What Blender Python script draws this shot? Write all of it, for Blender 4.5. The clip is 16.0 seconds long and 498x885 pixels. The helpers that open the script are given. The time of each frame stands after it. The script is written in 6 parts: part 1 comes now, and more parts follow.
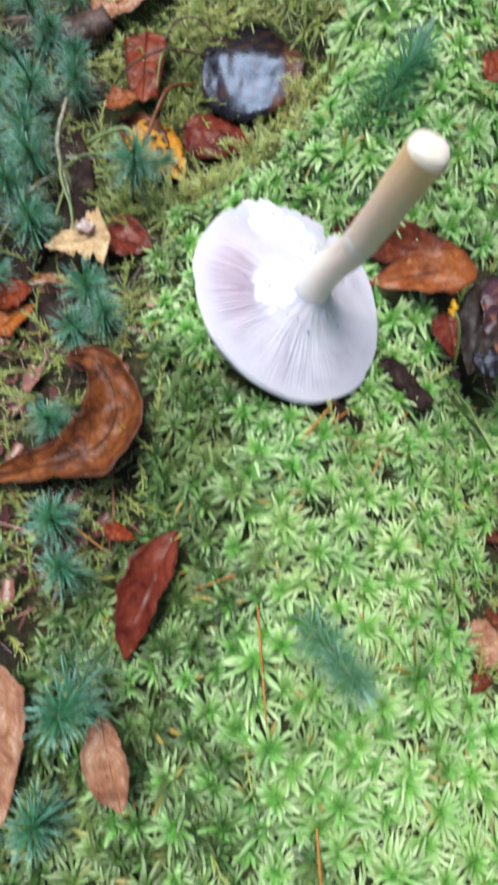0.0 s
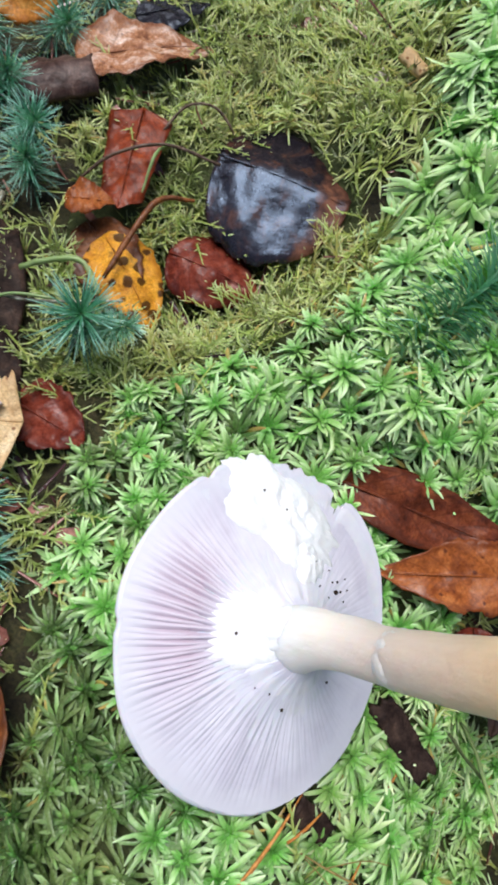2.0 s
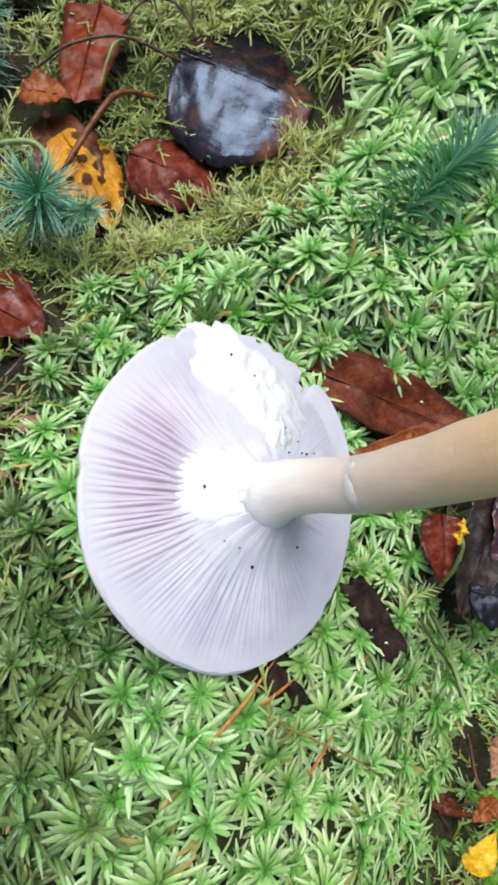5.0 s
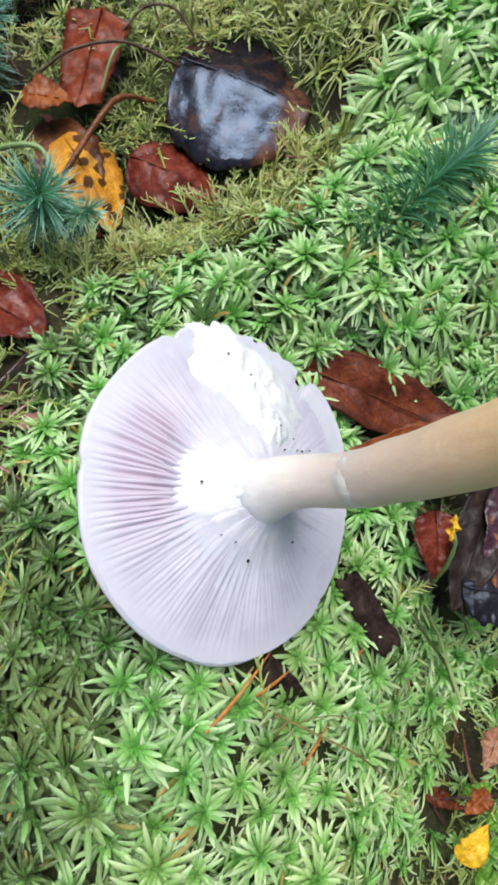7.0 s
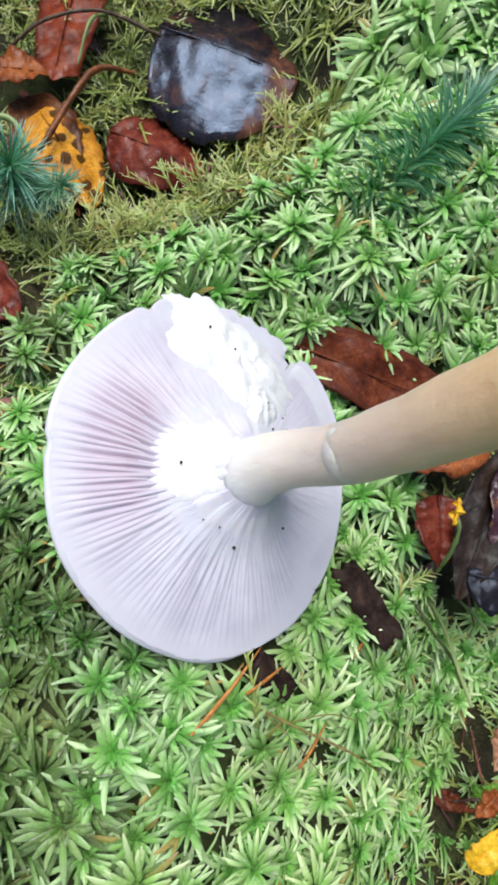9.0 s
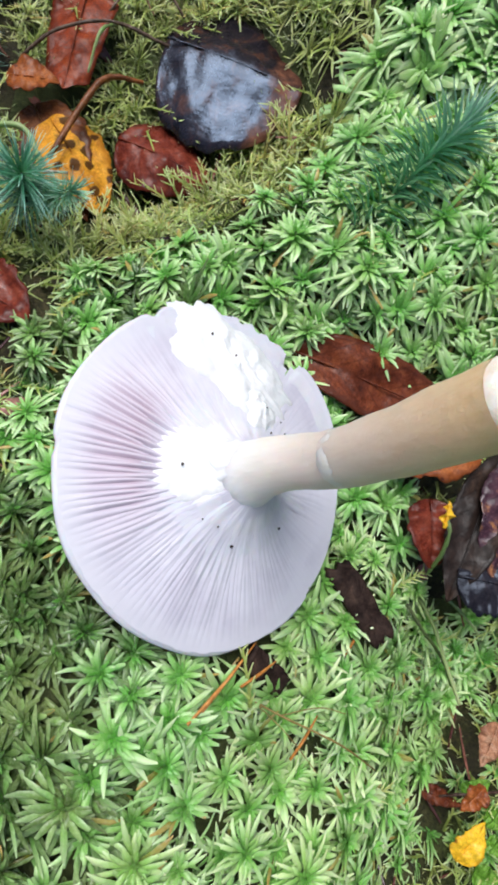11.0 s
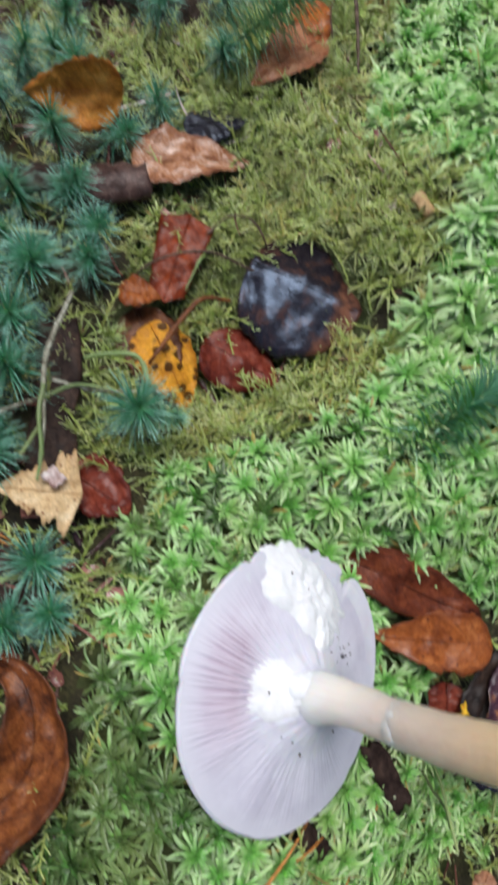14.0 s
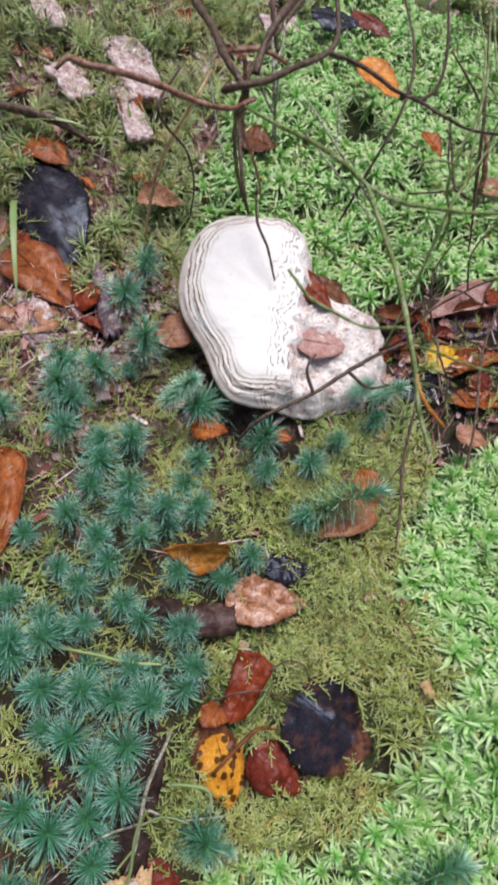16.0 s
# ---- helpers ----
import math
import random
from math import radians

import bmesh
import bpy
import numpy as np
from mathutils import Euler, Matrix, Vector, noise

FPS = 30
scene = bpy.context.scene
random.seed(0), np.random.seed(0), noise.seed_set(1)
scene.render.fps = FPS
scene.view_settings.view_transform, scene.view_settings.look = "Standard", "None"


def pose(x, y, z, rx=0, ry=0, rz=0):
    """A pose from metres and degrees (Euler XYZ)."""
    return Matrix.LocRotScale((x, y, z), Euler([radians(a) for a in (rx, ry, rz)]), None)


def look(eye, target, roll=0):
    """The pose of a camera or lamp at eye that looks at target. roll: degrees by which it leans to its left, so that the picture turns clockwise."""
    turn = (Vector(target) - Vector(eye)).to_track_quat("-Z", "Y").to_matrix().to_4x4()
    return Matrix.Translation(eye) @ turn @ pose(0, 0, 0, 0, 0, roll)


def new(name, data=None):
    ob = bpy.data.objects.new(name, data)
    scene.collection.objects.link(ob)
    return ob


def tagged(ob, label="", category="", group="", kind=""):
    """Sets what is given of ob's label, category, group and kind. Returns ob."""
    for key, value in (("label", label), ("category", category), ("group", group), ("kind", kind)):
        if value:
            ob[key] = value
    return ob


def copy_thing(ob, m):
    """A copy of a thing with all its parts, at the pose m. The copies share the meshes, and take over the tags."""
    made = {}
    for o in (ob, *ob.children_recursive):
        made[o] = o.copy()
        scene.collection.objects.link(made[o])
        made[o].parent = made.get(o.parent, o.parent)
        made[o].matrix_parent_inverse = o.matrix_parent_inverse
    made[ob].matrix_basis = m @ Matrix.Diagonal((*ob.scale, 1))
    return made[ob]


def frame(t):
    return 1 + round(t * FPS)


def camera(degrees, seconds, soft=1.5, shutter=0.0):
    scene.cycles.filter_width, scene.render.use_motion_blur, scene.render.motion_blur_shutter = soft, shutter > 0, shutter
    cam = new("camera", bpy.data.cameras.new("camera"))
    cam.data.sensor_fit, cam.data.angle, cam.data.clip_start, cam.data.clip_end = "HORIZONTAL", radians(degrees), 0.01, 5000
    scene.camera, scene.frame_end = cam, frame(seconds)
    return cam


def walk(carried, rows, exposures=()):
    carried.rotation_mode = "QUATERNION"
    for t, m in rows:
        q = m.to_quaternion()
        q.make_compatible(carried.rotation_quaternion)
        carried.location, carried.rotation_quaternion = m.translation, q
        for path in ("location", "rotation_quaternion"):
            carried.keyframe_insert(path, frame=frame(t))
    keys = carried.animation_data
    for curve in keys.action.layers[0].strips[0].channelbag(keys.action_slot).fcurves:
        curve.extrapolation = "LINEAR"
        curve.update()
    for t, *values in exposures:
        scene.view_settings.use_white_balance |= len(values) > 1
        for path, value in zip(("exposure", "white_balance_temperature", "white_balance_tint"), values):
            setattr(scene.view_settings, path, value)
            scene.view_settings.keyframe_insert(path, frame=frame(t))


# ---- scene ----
cam = camera(45.6, 16.0, soft=3.3, shutter=0.35)
METRES, EYE, TILT, LEAN, TURN = 0.6, 0.2357, -72.0, 2.6, 0.0
ROWS = [
    (0.0, 0.0, 0.0, 0.0, 0.0, 0.0, -0.0),
    (0.5, -0.0052, -0.0098, 0.109, 1.18, -0.22, -1.43),
    (1.0, -0.0105, 0.0175, 0.158, 1.45, -0.41, -5.53),
    (1.5, -0.0061, 0.0978, 0.1808, -1.42, -0.39, -9.63),
    (2.0, -0.0172, 0.1437, 0.1775, -4.87, -0.5, -11.36),
    (2.5, 0.0064, 0.1459, 0.1561, -6.89, -0.21, -11.97),
    (3.0, 0.015, 0.1566, 0.1284, -7.81, -0.3, -11.6),
    (3.5, 0.0159, 0.1672, 0.1139, -7.9, -0.47, -10.62),
    (4.0, -0.003, 0.1489, 0.1218, -7.94, -0.69, -10.21),
    (6.5, -0.0062, 0.1449, 0.1237, -7.96, -0.73, -10.69),
    (7.0, -0.0046, 0.1406, 0.1214, -7.96, -0.6, -10.54),
    (7.5, -0.0034, 0.1476, 0.1166, -7.81, -0.6, -10.18),
    (8.0, -0.0, 0.1486, 0.122, -7.76, -0.57, -9.93),
    (8.5, 0.0057, 0.154, 0.1145, -7.71, -0.54, -9.7),
    (9.0, 0.0074, 0.1576, 0.1133, -7.53, -0.5, -9.44),
    (11.5, 0.006, 0.1418, 0.1163, -7.55, -0.67, -10.9),
    (12.0, 0.006, 0.1345, 0.115, -7.84, -0.63, -11.46),
    (12.5, -0.0057, 0.1306, 0.1181, -8.0, -0.57, -11.94),
    (13.0, -0.0032, 0.1223, 0.1246, -8.1, -0.49, -12.12),
    (13.5, -0.0282, 0.108, 0.1551, -8.28, -0.44, -12.69),
    (14.0, -0.0709, 0.0884, 0.2149, -8.41, 0.75, -14.84),
    (14.5, -0.142, 0.0486, 0.304, -8.68, 3.54, -18.67),
    (15.0, -0.1964, 0.0078, 0.3668, -9.15, 6.8, -22.15),
    (15.5, -0.2374, -0.0398, 0.4185, -9.64, 9.32, -24.35),
    (16.0, -0.26, -0.084, 0.4525, -10.5, 11.49, -25.88),
]
walk(cam, [(t, pose(0, 0, EYE, TILT, LEAN, TURN) @ pose(METRES * x, METRES * y, METRES * z, 90 + pitch, roll, yaw)) for t, x, y, z, yaw, pitch, roll in ROWS],
     exposures=[(0.0, 0.84, 6500, 10), (1.0, 0.72, 6500, 10), (13.0, 0.67, 6500, 10), (13.5, 0.57, 6500, 10), (14.0, 0.44, 6500, 10), (14.5, 0.29, 6500, 10), (15.0, 0.36, 6520, 13), (15.5, 0.52, 6540, 16), (16.0, 0.60, 6550, 19)])

# ---- light: overcast sky over a forest floor ----
world = bpy.data.worlds.new("overcast_sky")
scene.world = world
world.use_nodes = True
wn = world.node_tree.nodes
wn.clear()
sky = wn.new("ShaderNodeTexSky")
sky.sky_type, sky.sun_disc = "NISHITA", False
sky.sun_elevation, sky.sun_rotation = radians(68), radians(-22)
sky.dust_density, sky.ozone_density = 3.0, 1.0
wbg, wout = wn.new("ShaderNodeBackground"), wn.new("ShaderNodeOutputWorld")
wbg.inputs["Strength"].default_value = 0.055
world.node_tree.links.new(sky.outputs[0], wbg.inputs[0])
world.node_tree.links.new(wbg.outputs[0], wout.inputs[0])
sun = new("sun", bpy.data.lights.new("sun", "SUN"))
sun.data.energy, sun.data.angle, sun.data.color = 2.1, radians(40), (0.96, 0.98, 1.0)
sun.matrix_world = look((-0.14, 0.26, 0.95), (0, 0, 0))

# ---- materials ----
CM = 0.01


class Mat:
    """A small builder of node materials."""

    def __init__(self, name):
        self.m = bpy.data.materials.new(name)
        self.m.use_nodes = True
        self.t = self.m.node_tree
        self.b = self.t.nodes["Principled BSDF"]

    def n(self, kind, **kw):
        node = self.t.nodes.new("ShaderNode" + kind)
        for k, v in kw.items():
            node.inputs[k.replace("_", " ")].default_value = v
        return node

    def link(self, a, b):
        self.t.links.new(a, b)

    def coords(self, out="Object"):
        return self.n("TexCoord").outputs[out]

    def noise(self, scale, detail=4.0, rough=0.6, co=None, distortion=0.0):
        node = self.n("TexNoise", Scale=scale, Detail=detail, Roughness=rough, Distortion=distortion)
        self.link(co or self.coords(), node.inputs["Vector"])
        return node.outputs[0]

    def spots(self, scale, co=None):
        node = self.n("TexVoronoi", Scale=scale)
        self.link(co or self.coords(), node.inputs["Vector"])
        return node.outputs["Distance"]

    def ramp(self, fac, stops):
        node = self.n("ValToRGB")
        e = node.color_ramp.elements
        while len(e) < len(stops):
            e.new(0.5)
        for el, (p, c) in zip(e, stops):
            el.position = p
            el.color = (*c, 1) if len(c) == 3 else c
        self.link(fac, node.inputs[0])
        return node.outputs[0]

    def mix(self, fac, a, b, how="MIX"):
        node = self.t.nodes.new("ShaderNodeMix")
        node.data_type, node.blend_type = "RGBA", how
        for sock, v in ((node.inputs[0], fac), (node.inputs[6], a), (node.inputs[7], b)):
            if isinstance(v, (int, float)):
                sock.default_value = v
            elif isinstance(v, tuple):
                sock.default_value = (*v, 1)
            else:
                self.link(v, sock)
        return node.outputs[2]

    def math(self, how, a, b=0.0):
        node = self.n("Math")
        node.operation = how
        for sock, v in zip(node.inputs, (a, b)):
            if isinstance(v, (int, float)):
                sock.default_value = v
            else:
                self.link(v, sock)
        return node.outputs[0]

    def set(self, **kw):
        for k, v in kw.items():
            sock = self.b.inputs[k.replace("_", " ")]
            if isinstance(v, (int, float)):
                sock.default_value = v
            elif isinstance(v, tuple):
                sock.default_value = (*v, 1) if len(v) == 3 and sock.type == "RGBA" else v
            else:
                self.link(v, sock)
        return self

    def bump(self, height, strength=0.4, distance=0.001):
        node = self.n("Bump", Strength=strength, Distance=distance)
        self.link(height, node.inputs["Height"])
        self.link(node.outputs[0], self.b.inputs["Normal"])
        self.link(node.outputs[0], self.b.inputs["Coat Normal"])
        return self


def moss_material(name, core, mid, tip, olive, gloss=0.36, glow=0.25, middle=0.5):
    """Colour runs along each branchlet (UV x) and is toned by plant, leaf and place (UV y)."""
    m = Mat(name)
    sep = m.n("SeparateXYZ")
    m.link(m.coords("UV"), sep.inputs[0])
    along = m.ramp(sep.outputs[0], [(0.0, core), (middle, mid), (1.0, tip)])
    # dark low end: olive plants and, in sphagnum, shade put into the colour
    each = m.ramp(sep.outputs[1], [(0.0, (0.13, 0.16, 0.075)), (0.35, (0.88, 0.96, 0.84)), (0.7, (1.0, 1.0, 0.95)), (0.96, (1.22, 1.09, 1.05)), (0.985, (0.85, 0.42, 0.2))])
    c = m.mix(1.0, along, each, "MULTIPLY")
    patch = m.ramp(m.noise(38, 3), [(0.45, (0, 0, 0)), (0.72, (1, 1, 1))])
    c = m.mix(m.math("MULTIPLY", patch, 0.42), c, olive)
    c = m.mix(m.math("MULTIPLY", m.ramp(m.noise(1300, 3), [(0.42, (0, 0, 0)), (0.7, (1, 1, 1))]), 0.18), c, tip)
    m.set(Base_Color=c, Roughness=gloss)
    m.set(Subsurface_Weight=glow, Subsurface_Scale=0.0015, Subsurface_Radius=(0.6, 1.0, 0.3))
    return m.bump(m.noise(1500, 4, 0.6), 0.2, 0.0006).m


SPHAGNUM = moss_material("sphagnum", (0.095, 0.37, 0.04), (0.225, 0.50, 0.115), (0.65, 0.82, 0.47), (0.34, 0.43, 0.13), 0.3, 0.2)
FEATHER = moss_material("feather_moss", (0.17, 0.22, 0.04), (0.35, 0.44, 0.10), (0.72, 0.80, 0.40), (0.30, 0.24, 0.08), 0.32)
HAIRCAP = moss_material("haircap", (0.04, 0.20, 0.06), (0.026, 0.18, 0.09), (0.46, 0.84, 0.72), (0.03, 0.16, 0.08), 0.28, 0.05, 0.6)
HAIRPALE = moss_material("haircap_pale", (0.16, 0.42, 0.22), (0.22, 0.52, 0.34), (0.66, 0.88, 0.77), (0.09, 0.26, 0.14), 0.3, 0.15)
FORKMOSS = moss_material("fork_moss", (0.13, 0.22, 0.04), (0.34, 0.45, 0.14), (0.76, 0.80, 0.50), (0.36, 0.33, 0.14), 0.34)
GREENSTEM = moss_material("green_stem", (0.16, 0.24, 0.08), (0.21, 0.32, 0.105), (0.38, 0.46, 0.22), (0.30, 0.29, 0.15), 0.4)


def ground_material():
    m = Mat("peaty_soil")
    a = m.noise(60, 8, 0.7)
    c = m.ramp(a, [(0.3, (0.022, 0.018, 0.010)), (0.46, (0.05, 0.042, 0.02)), (0.58, (0.075, 0.075, 0.025)), (0.75, (0.15, 0.11, 0.06))])
    gone = m.n("VectorMath")
    gone.operation = "DISTANCE"
    m.link(m.coords(), gone.inputs[0])
    gone.inputs[1].default_value = (-0.36, 0.62, 0.0)
    zone = m.ramp(m.math("ADD", gone.outputs["Value"], m.math("MULTIPLY", m.noise(25, 4), 0.16)), [(0.24, (1, 1, 1)), (0.42, (0, 0, 0))])
    red = m.ramp(m.noise(140, 7, 0.7), [(0.3, (0.05, 0.02, 0.02)), (0.46, (0.24, 0.11, 0.10)), (0.60, (0.58, 0.40, 0.39))])
    c = m.mix(zone, c, red)
    away = m.n("VectorMath")
    away.operation = "DISTANCE"
    m.link(m.coords(), away.inputs[0])
    away.inputs[1].default_value = (-0.18, 0.5, 0.0)
    beyond = m.ramp(m.math("ADD", away.outputs["Value"], m.math("MULTIPLY", m.noise(9, 4), 0.4)), [(0.74, (0, 0, 0)), (0.98, (1, 1, 1))])
    wild = m.ramp(m.noise(3.2, 8, 0.68), [(0.36, (0.07, 0.045, 0.025)), (0.46, (0.16, 0.17, 0.045)), (0.54, (0.15, 0.30, 0.06)), (0.66, (0.30, 0.48, 0.13))])
    c = m.mix(beyond, c, m.mix(0.6, wild, m.ramp(m.noise(60, 6, 0.7), [(0.3, (0.3, 0.3, 0.3)), (0.7, (1.5, 1.5, 1.5))]), "MULTIPLY"))
    fine = m.ramp(m.noise(700, 6, 0.7), [(0.35, (0.35, 0.35, 0.35)), (0.7, (1.5, 1.4, 1.2))])
    m.set(Base_Color=m.mix(1.0, c, fine, "MULTIPLY"), Roughness=m.math("SUBTRACT", 0.75, m.math("MULTIPLY", zone, 0.45)))
    return m.bump(m.noise(350, 8, 0.75), 0.9, 0.004).m


SOIL = ground_material()
m = Mat("moss_bed")
m.set(Base_Color=m.mix(0.5, m.ramp(m.noise(160, 6, 0.7), [(0.3, (0.04, 0.06, 0.012)), (0.5, (0.10, 0.14, 0.03)), (0.7, (0.18, 0.22, 0.06))]), m.ramp(m.noise(900, 4, 0.7), [(0.3, (0.015, 0.02, 0.008)), (0.7, (0.15, 0.16, 0.05))])), Roughness=0.7)
BED = m.bump(m.noise(500, 8, 0.75), 1.0, 0.004).m


def leaf_material(name, dark, mid, light, spot=None, spot_scale=180.0, spot_size=0.28, wet=0.3, patch_scale=90.0, coat=0.25, veins=True, relief=0.2, sheen=(1.0, 1.0, 1.0), shine=0.5, streak=0.0, side=False):
    m = Mat(name)
    big = m.noise(patch_scale, 6, 0.7, distortion=0.6)
    c = m.ramp(big, [(0.34, dark), (0.5, mid), (0.66, light)])
    fine = m.ramp(m.noise(1100, 5, 0.75), [(0.3, (0.55, 0.52, 0.5)), (0.7, (1.3, 1.3, 1.25))])
    c = m.mix(1.0, c, fine, "MULTIPLY")
    if veins:
        sep = m.n("SeparateXYZ")
        m.link(m.coords("UV"), sep.inputs[0])
        across = m.math("ABSOLUTE", m.math("SUBTRACT", m.math("MULTIPLY", sep.outputs[1], 2.0), 1.0))
        rib = m.math("SUBTRACT", m.math("MULTIPLY", sep.outputs[0], 7.0), m.math("MULTIPLY", across, 1.6))
        line = m.math("ABSOLUTE", m.math("SUBTRACT", m.math("FRACT", m.math("ADD", rib, 3.0)), 0.5))
        near = m.ramp(m.math("MINIMUM", line, across), [(0.0, (1, 1, 1)), (0.10, (0, 0, 0))])
        c = m.mix(m.math("MULTIPLY", near, 0.45), c, dark)
        rim_dark = m.ramp(m.math("ADD", across, m.math("MULTIPLY", m.noise(300, 3), 0.3)), [(0.85, (0, 0, 0)), (1.15, (1, 1, 1))])
        c = m.mix(m.math("MULTIPLY", rim_dark, 0.55), c, dark)
    if spot:
        s = m.ramp(m.math("ADD", m.spots(spot_scale), m.math("MULTIPLY", m.noise(400, 3), 0.35)), [(spot_size, (1, 1, 1)), (spot_size + 0.09, (0, 0, 0))])
        c = m.mix(m.math("MULTIPLY", s, 0.9), c, spot)
    film = m.ramp(m.noise(170, 4, 0.6, distortion=0.5), [(0.42, (0.2, 0.2, 0.2)), (0.68, (0.62, 0.62, 0.62))])
    if side:
        # reflection masked onto one half only; the tip has rotted to brown
        lower = m.ramp(m.math("ADD", sep.outputs[1], m.math("MULTIPLY", m.noise(70, 4), 0.5)), [(0.62, (0.06, 0.06, 0.06)), (0.80, (1, 1, 1))])
        tip = m.ramp(m.math("ADD", sep.outputs[0], m.math("MULTIPLY", m.noise(90, 4), 0.35)), [(0.93, (0, 0, 0)), (1.05, (1, 1, 1))])
        c = m.mix(tip, c, m.ramp(m.noise(160, 5), [(0.35, (0.05, 0.025, 0.02)), (0.6, (0.20, 0.085, 0.05))]))
        film = m.math("MULTIPLY", lower, m.math("SUBTRACT", 1.0, m.math("MULTIPLY", tip, 0.75)))
    rough = m.ramp(m.noise(140, 5, 0.7), [(0.40, (wet,) * 3), (0.65, (min(wet + 0.2, 0.9),) * 3)])
    # sheen: colour put into the gloss, blue for skylight on the black leaves
    m.set(Base_Color=c, Roughness=rough, Coat_Weight=m.math("MULTIPLY", film, coat), Coat_Roughness=0.15, Specular_IOR_Level=m.math("MULTIPLY", film, shine), Specular_Tint=(*sheen, 1.0))
    tall = m.noise(230, 6, 0.55)
    if veins:
        tall = m.math("SUBTRACT", tall, m.math("MULTIPLY", near, 0.035))
    if streak:
        along = m.n("Mapping")
        along.inputs["Scale"].default_value = (2.2, 13.0, 1.0)
        m.link(m.coords("UV"), along.inputs[0])
        tall = m.math("ADD", tall, m.math("MULTIPLY", m.noise(1.0, 5, 0.6, co=along.outputs[0], distortion=0.5), streak))
    return m.bump(tall, relief, 0.004).m


L_BLACK = leaf_material("leaf_black", (0.012, 0.010, 0.014), (0.026, 0.021, 0.024), (0.11, 0.045, 0.025), wet=0.16, coat=0.0, relief=0.10, sheen=(0.55, 0.72, 1.0), shine=0.7, streak=0.7, side=True)
L_REDBROWN = leaf_material("leaf_redbrown", (0.08, 0.014, 0.006), (0.24, 0.040, 0.012), (0.36, 0.08, 0.024), wet=0.25, coat=0.15, shine=0.4)
L_DARKRED = leaf_material("leaf_darkred", (0.07, 0.012, 0.009), (0.19, 0.036, 0.02), (0.29, 0.075, 0.045), wet=0.22, coat=0.22, shine=0.45)
L_YELLOW = leaf_material("leaf_yellow", (0.45, 0.17, 0.02), (0.72, 0.33, 0.03), (0.80, 0.42, 0.06), (0.03, 0.010, 0.005), 170, 0.52, 0.4, coat=0.08, shine=0.3)
L_ORANGE = leaf_material("leaf_orange", (0.16, 0.04, 0.010), (0.42, 0.12, 0.022), (0.55, 0.21, 0.05), (0.12, 0.035, 0.012), 220, 0.30, 0.28)
L_TAN = leaf_material("leaf_tan", (0.46, 0.28, 0.13), (0.68, 0.49, 0.27), (0.80, 0.65, 0.42), (0.20, 0.07, 0.025), 260, 0.27, 0.45, coat=0.2)
L_BROWN = leaf_material("leaf_brown", (0.06, 0.020, 0.010), (0.17, 0.06, 0.022), (0.28, 0.10, 0.035), wet=0.25)
L_PINK = leaf_material("leaf_pinkish", (0.22, 0.09, 0.05), (0.41, 0.20, 0.115), (0.58, 0.38, 0.26), (0.16, 0.06, 0.04), 200, 0.25, 0.3)
L_RUST = leaf_material("leaf_rust", (0.13, 0.03, 0.010), (0.32, 0.09, 0.022), (0.46, 0.16, 0.05), (0.08, 0.02, 0.01), 200, 0.26, 0.3)
L_CURL = leaf_material("leaf_curled", (0.05, 0.016, 0.008), (0.20, 0.06, 0.018), (0.34, 0.12, 0.035), wet=0.28, coat=0.25, patch_scale=120, relief=0.35)
# light tone: pale pink mottling, with wet reflections put into the colour
L_WET = leaf_material("leaf_wet_pink", (0.17, 0.06, 0.03), (0.44, 0.20, 0.10), (0.76, 0.57, 0.48), (0.14, 0.05, 0.02), 230, 0.30, 0.16, 150, 0.5)
L_SKEL = leaf_material("leaf_skeleton", (0.34, 0.16, 0.13), (0.54, 0.32, 0.28), (0.72, 0.54, 0.49), (0.2, 0.08, 0.06), 200, 0.22, 0.3)
L_COAL = leaf_material("leaf_rotten", (0.010, 0.007, 0.006), (0.028, 0.018, 0.015), (0.06, 0.035, 0.025), wet=0.35, coat=0.05)
STRAW = leaf_material("dry_straw", (0.10, 0.07, 0.02), (0.22, 0.16, 0.05), (0.34, 0.26, 0.10), wet=0.5, coat=0.0, veins=False)
L_PLUM = leaf_material("leaf_plum", (0.035, 0.014, 0.022), (0.09, 0.04, 0.055), (0.62, 0.27, 0.09), wet=0.15, coat=0.4, patch_scale=130, shine=0.8)
GREENBARK = leaf_material("green_bark", (0.075, 0.085, 0.03), (0.18, 0.26, 0.08), (0.46, 0.50, 0.30), (0.16, 0.10, 0.06), 300, 0.3, 0.35, 130, 0.2, veins=False)
SLICK = leaf_material("slimy_wood", (0.06, 0.035, 0.045), (0.17, 0.11, 0.13), (0.38, 0.29, 0.32), wet=0.14, patch_scale=140, coat=0.5, veins=False, shine=0.7)
L_JET = leaf_material("leaf_jet", (0.010, 0.009, 0.013), (0.022, 0.020, 0.026), (0.05, 0.04, 0.045), wet=0.16, coat=0.3, relief=0.12, sheen=(0.6, 0.76, 1.0), shine=0.7, streak=1.0)
L_SALMON = leaf_material("leaf_salmon", (0.30, 0.10, 0.045), (0.52, 0.21, 0.10), (0.66, 0.36, 0.21), (0.16, 0.06, 0.04), 200, 0.25, 0.25, coat=0.35)
L_GREEN = leaf_material("leaf_green", (0.08, 0.20, 0.02), (0.17, 0.36, 0.05), (0.36, 0.52, 0.14), wet=0.25, coat=0.3)
L_UMBER = leaf_material("leaf_umber", (0.05, 0.012, 0.006), (0.15, 0.036, 0.016), (0.26, 0.075, 0.03), wet=0.3, coat=0.1)
L_AMBER = leaf_material("leaf_amber", (0.36, 0.11, 0.02), (0.74, 0.29, 0.05), (0.84, 0.42, 0.10), wet=0.3)
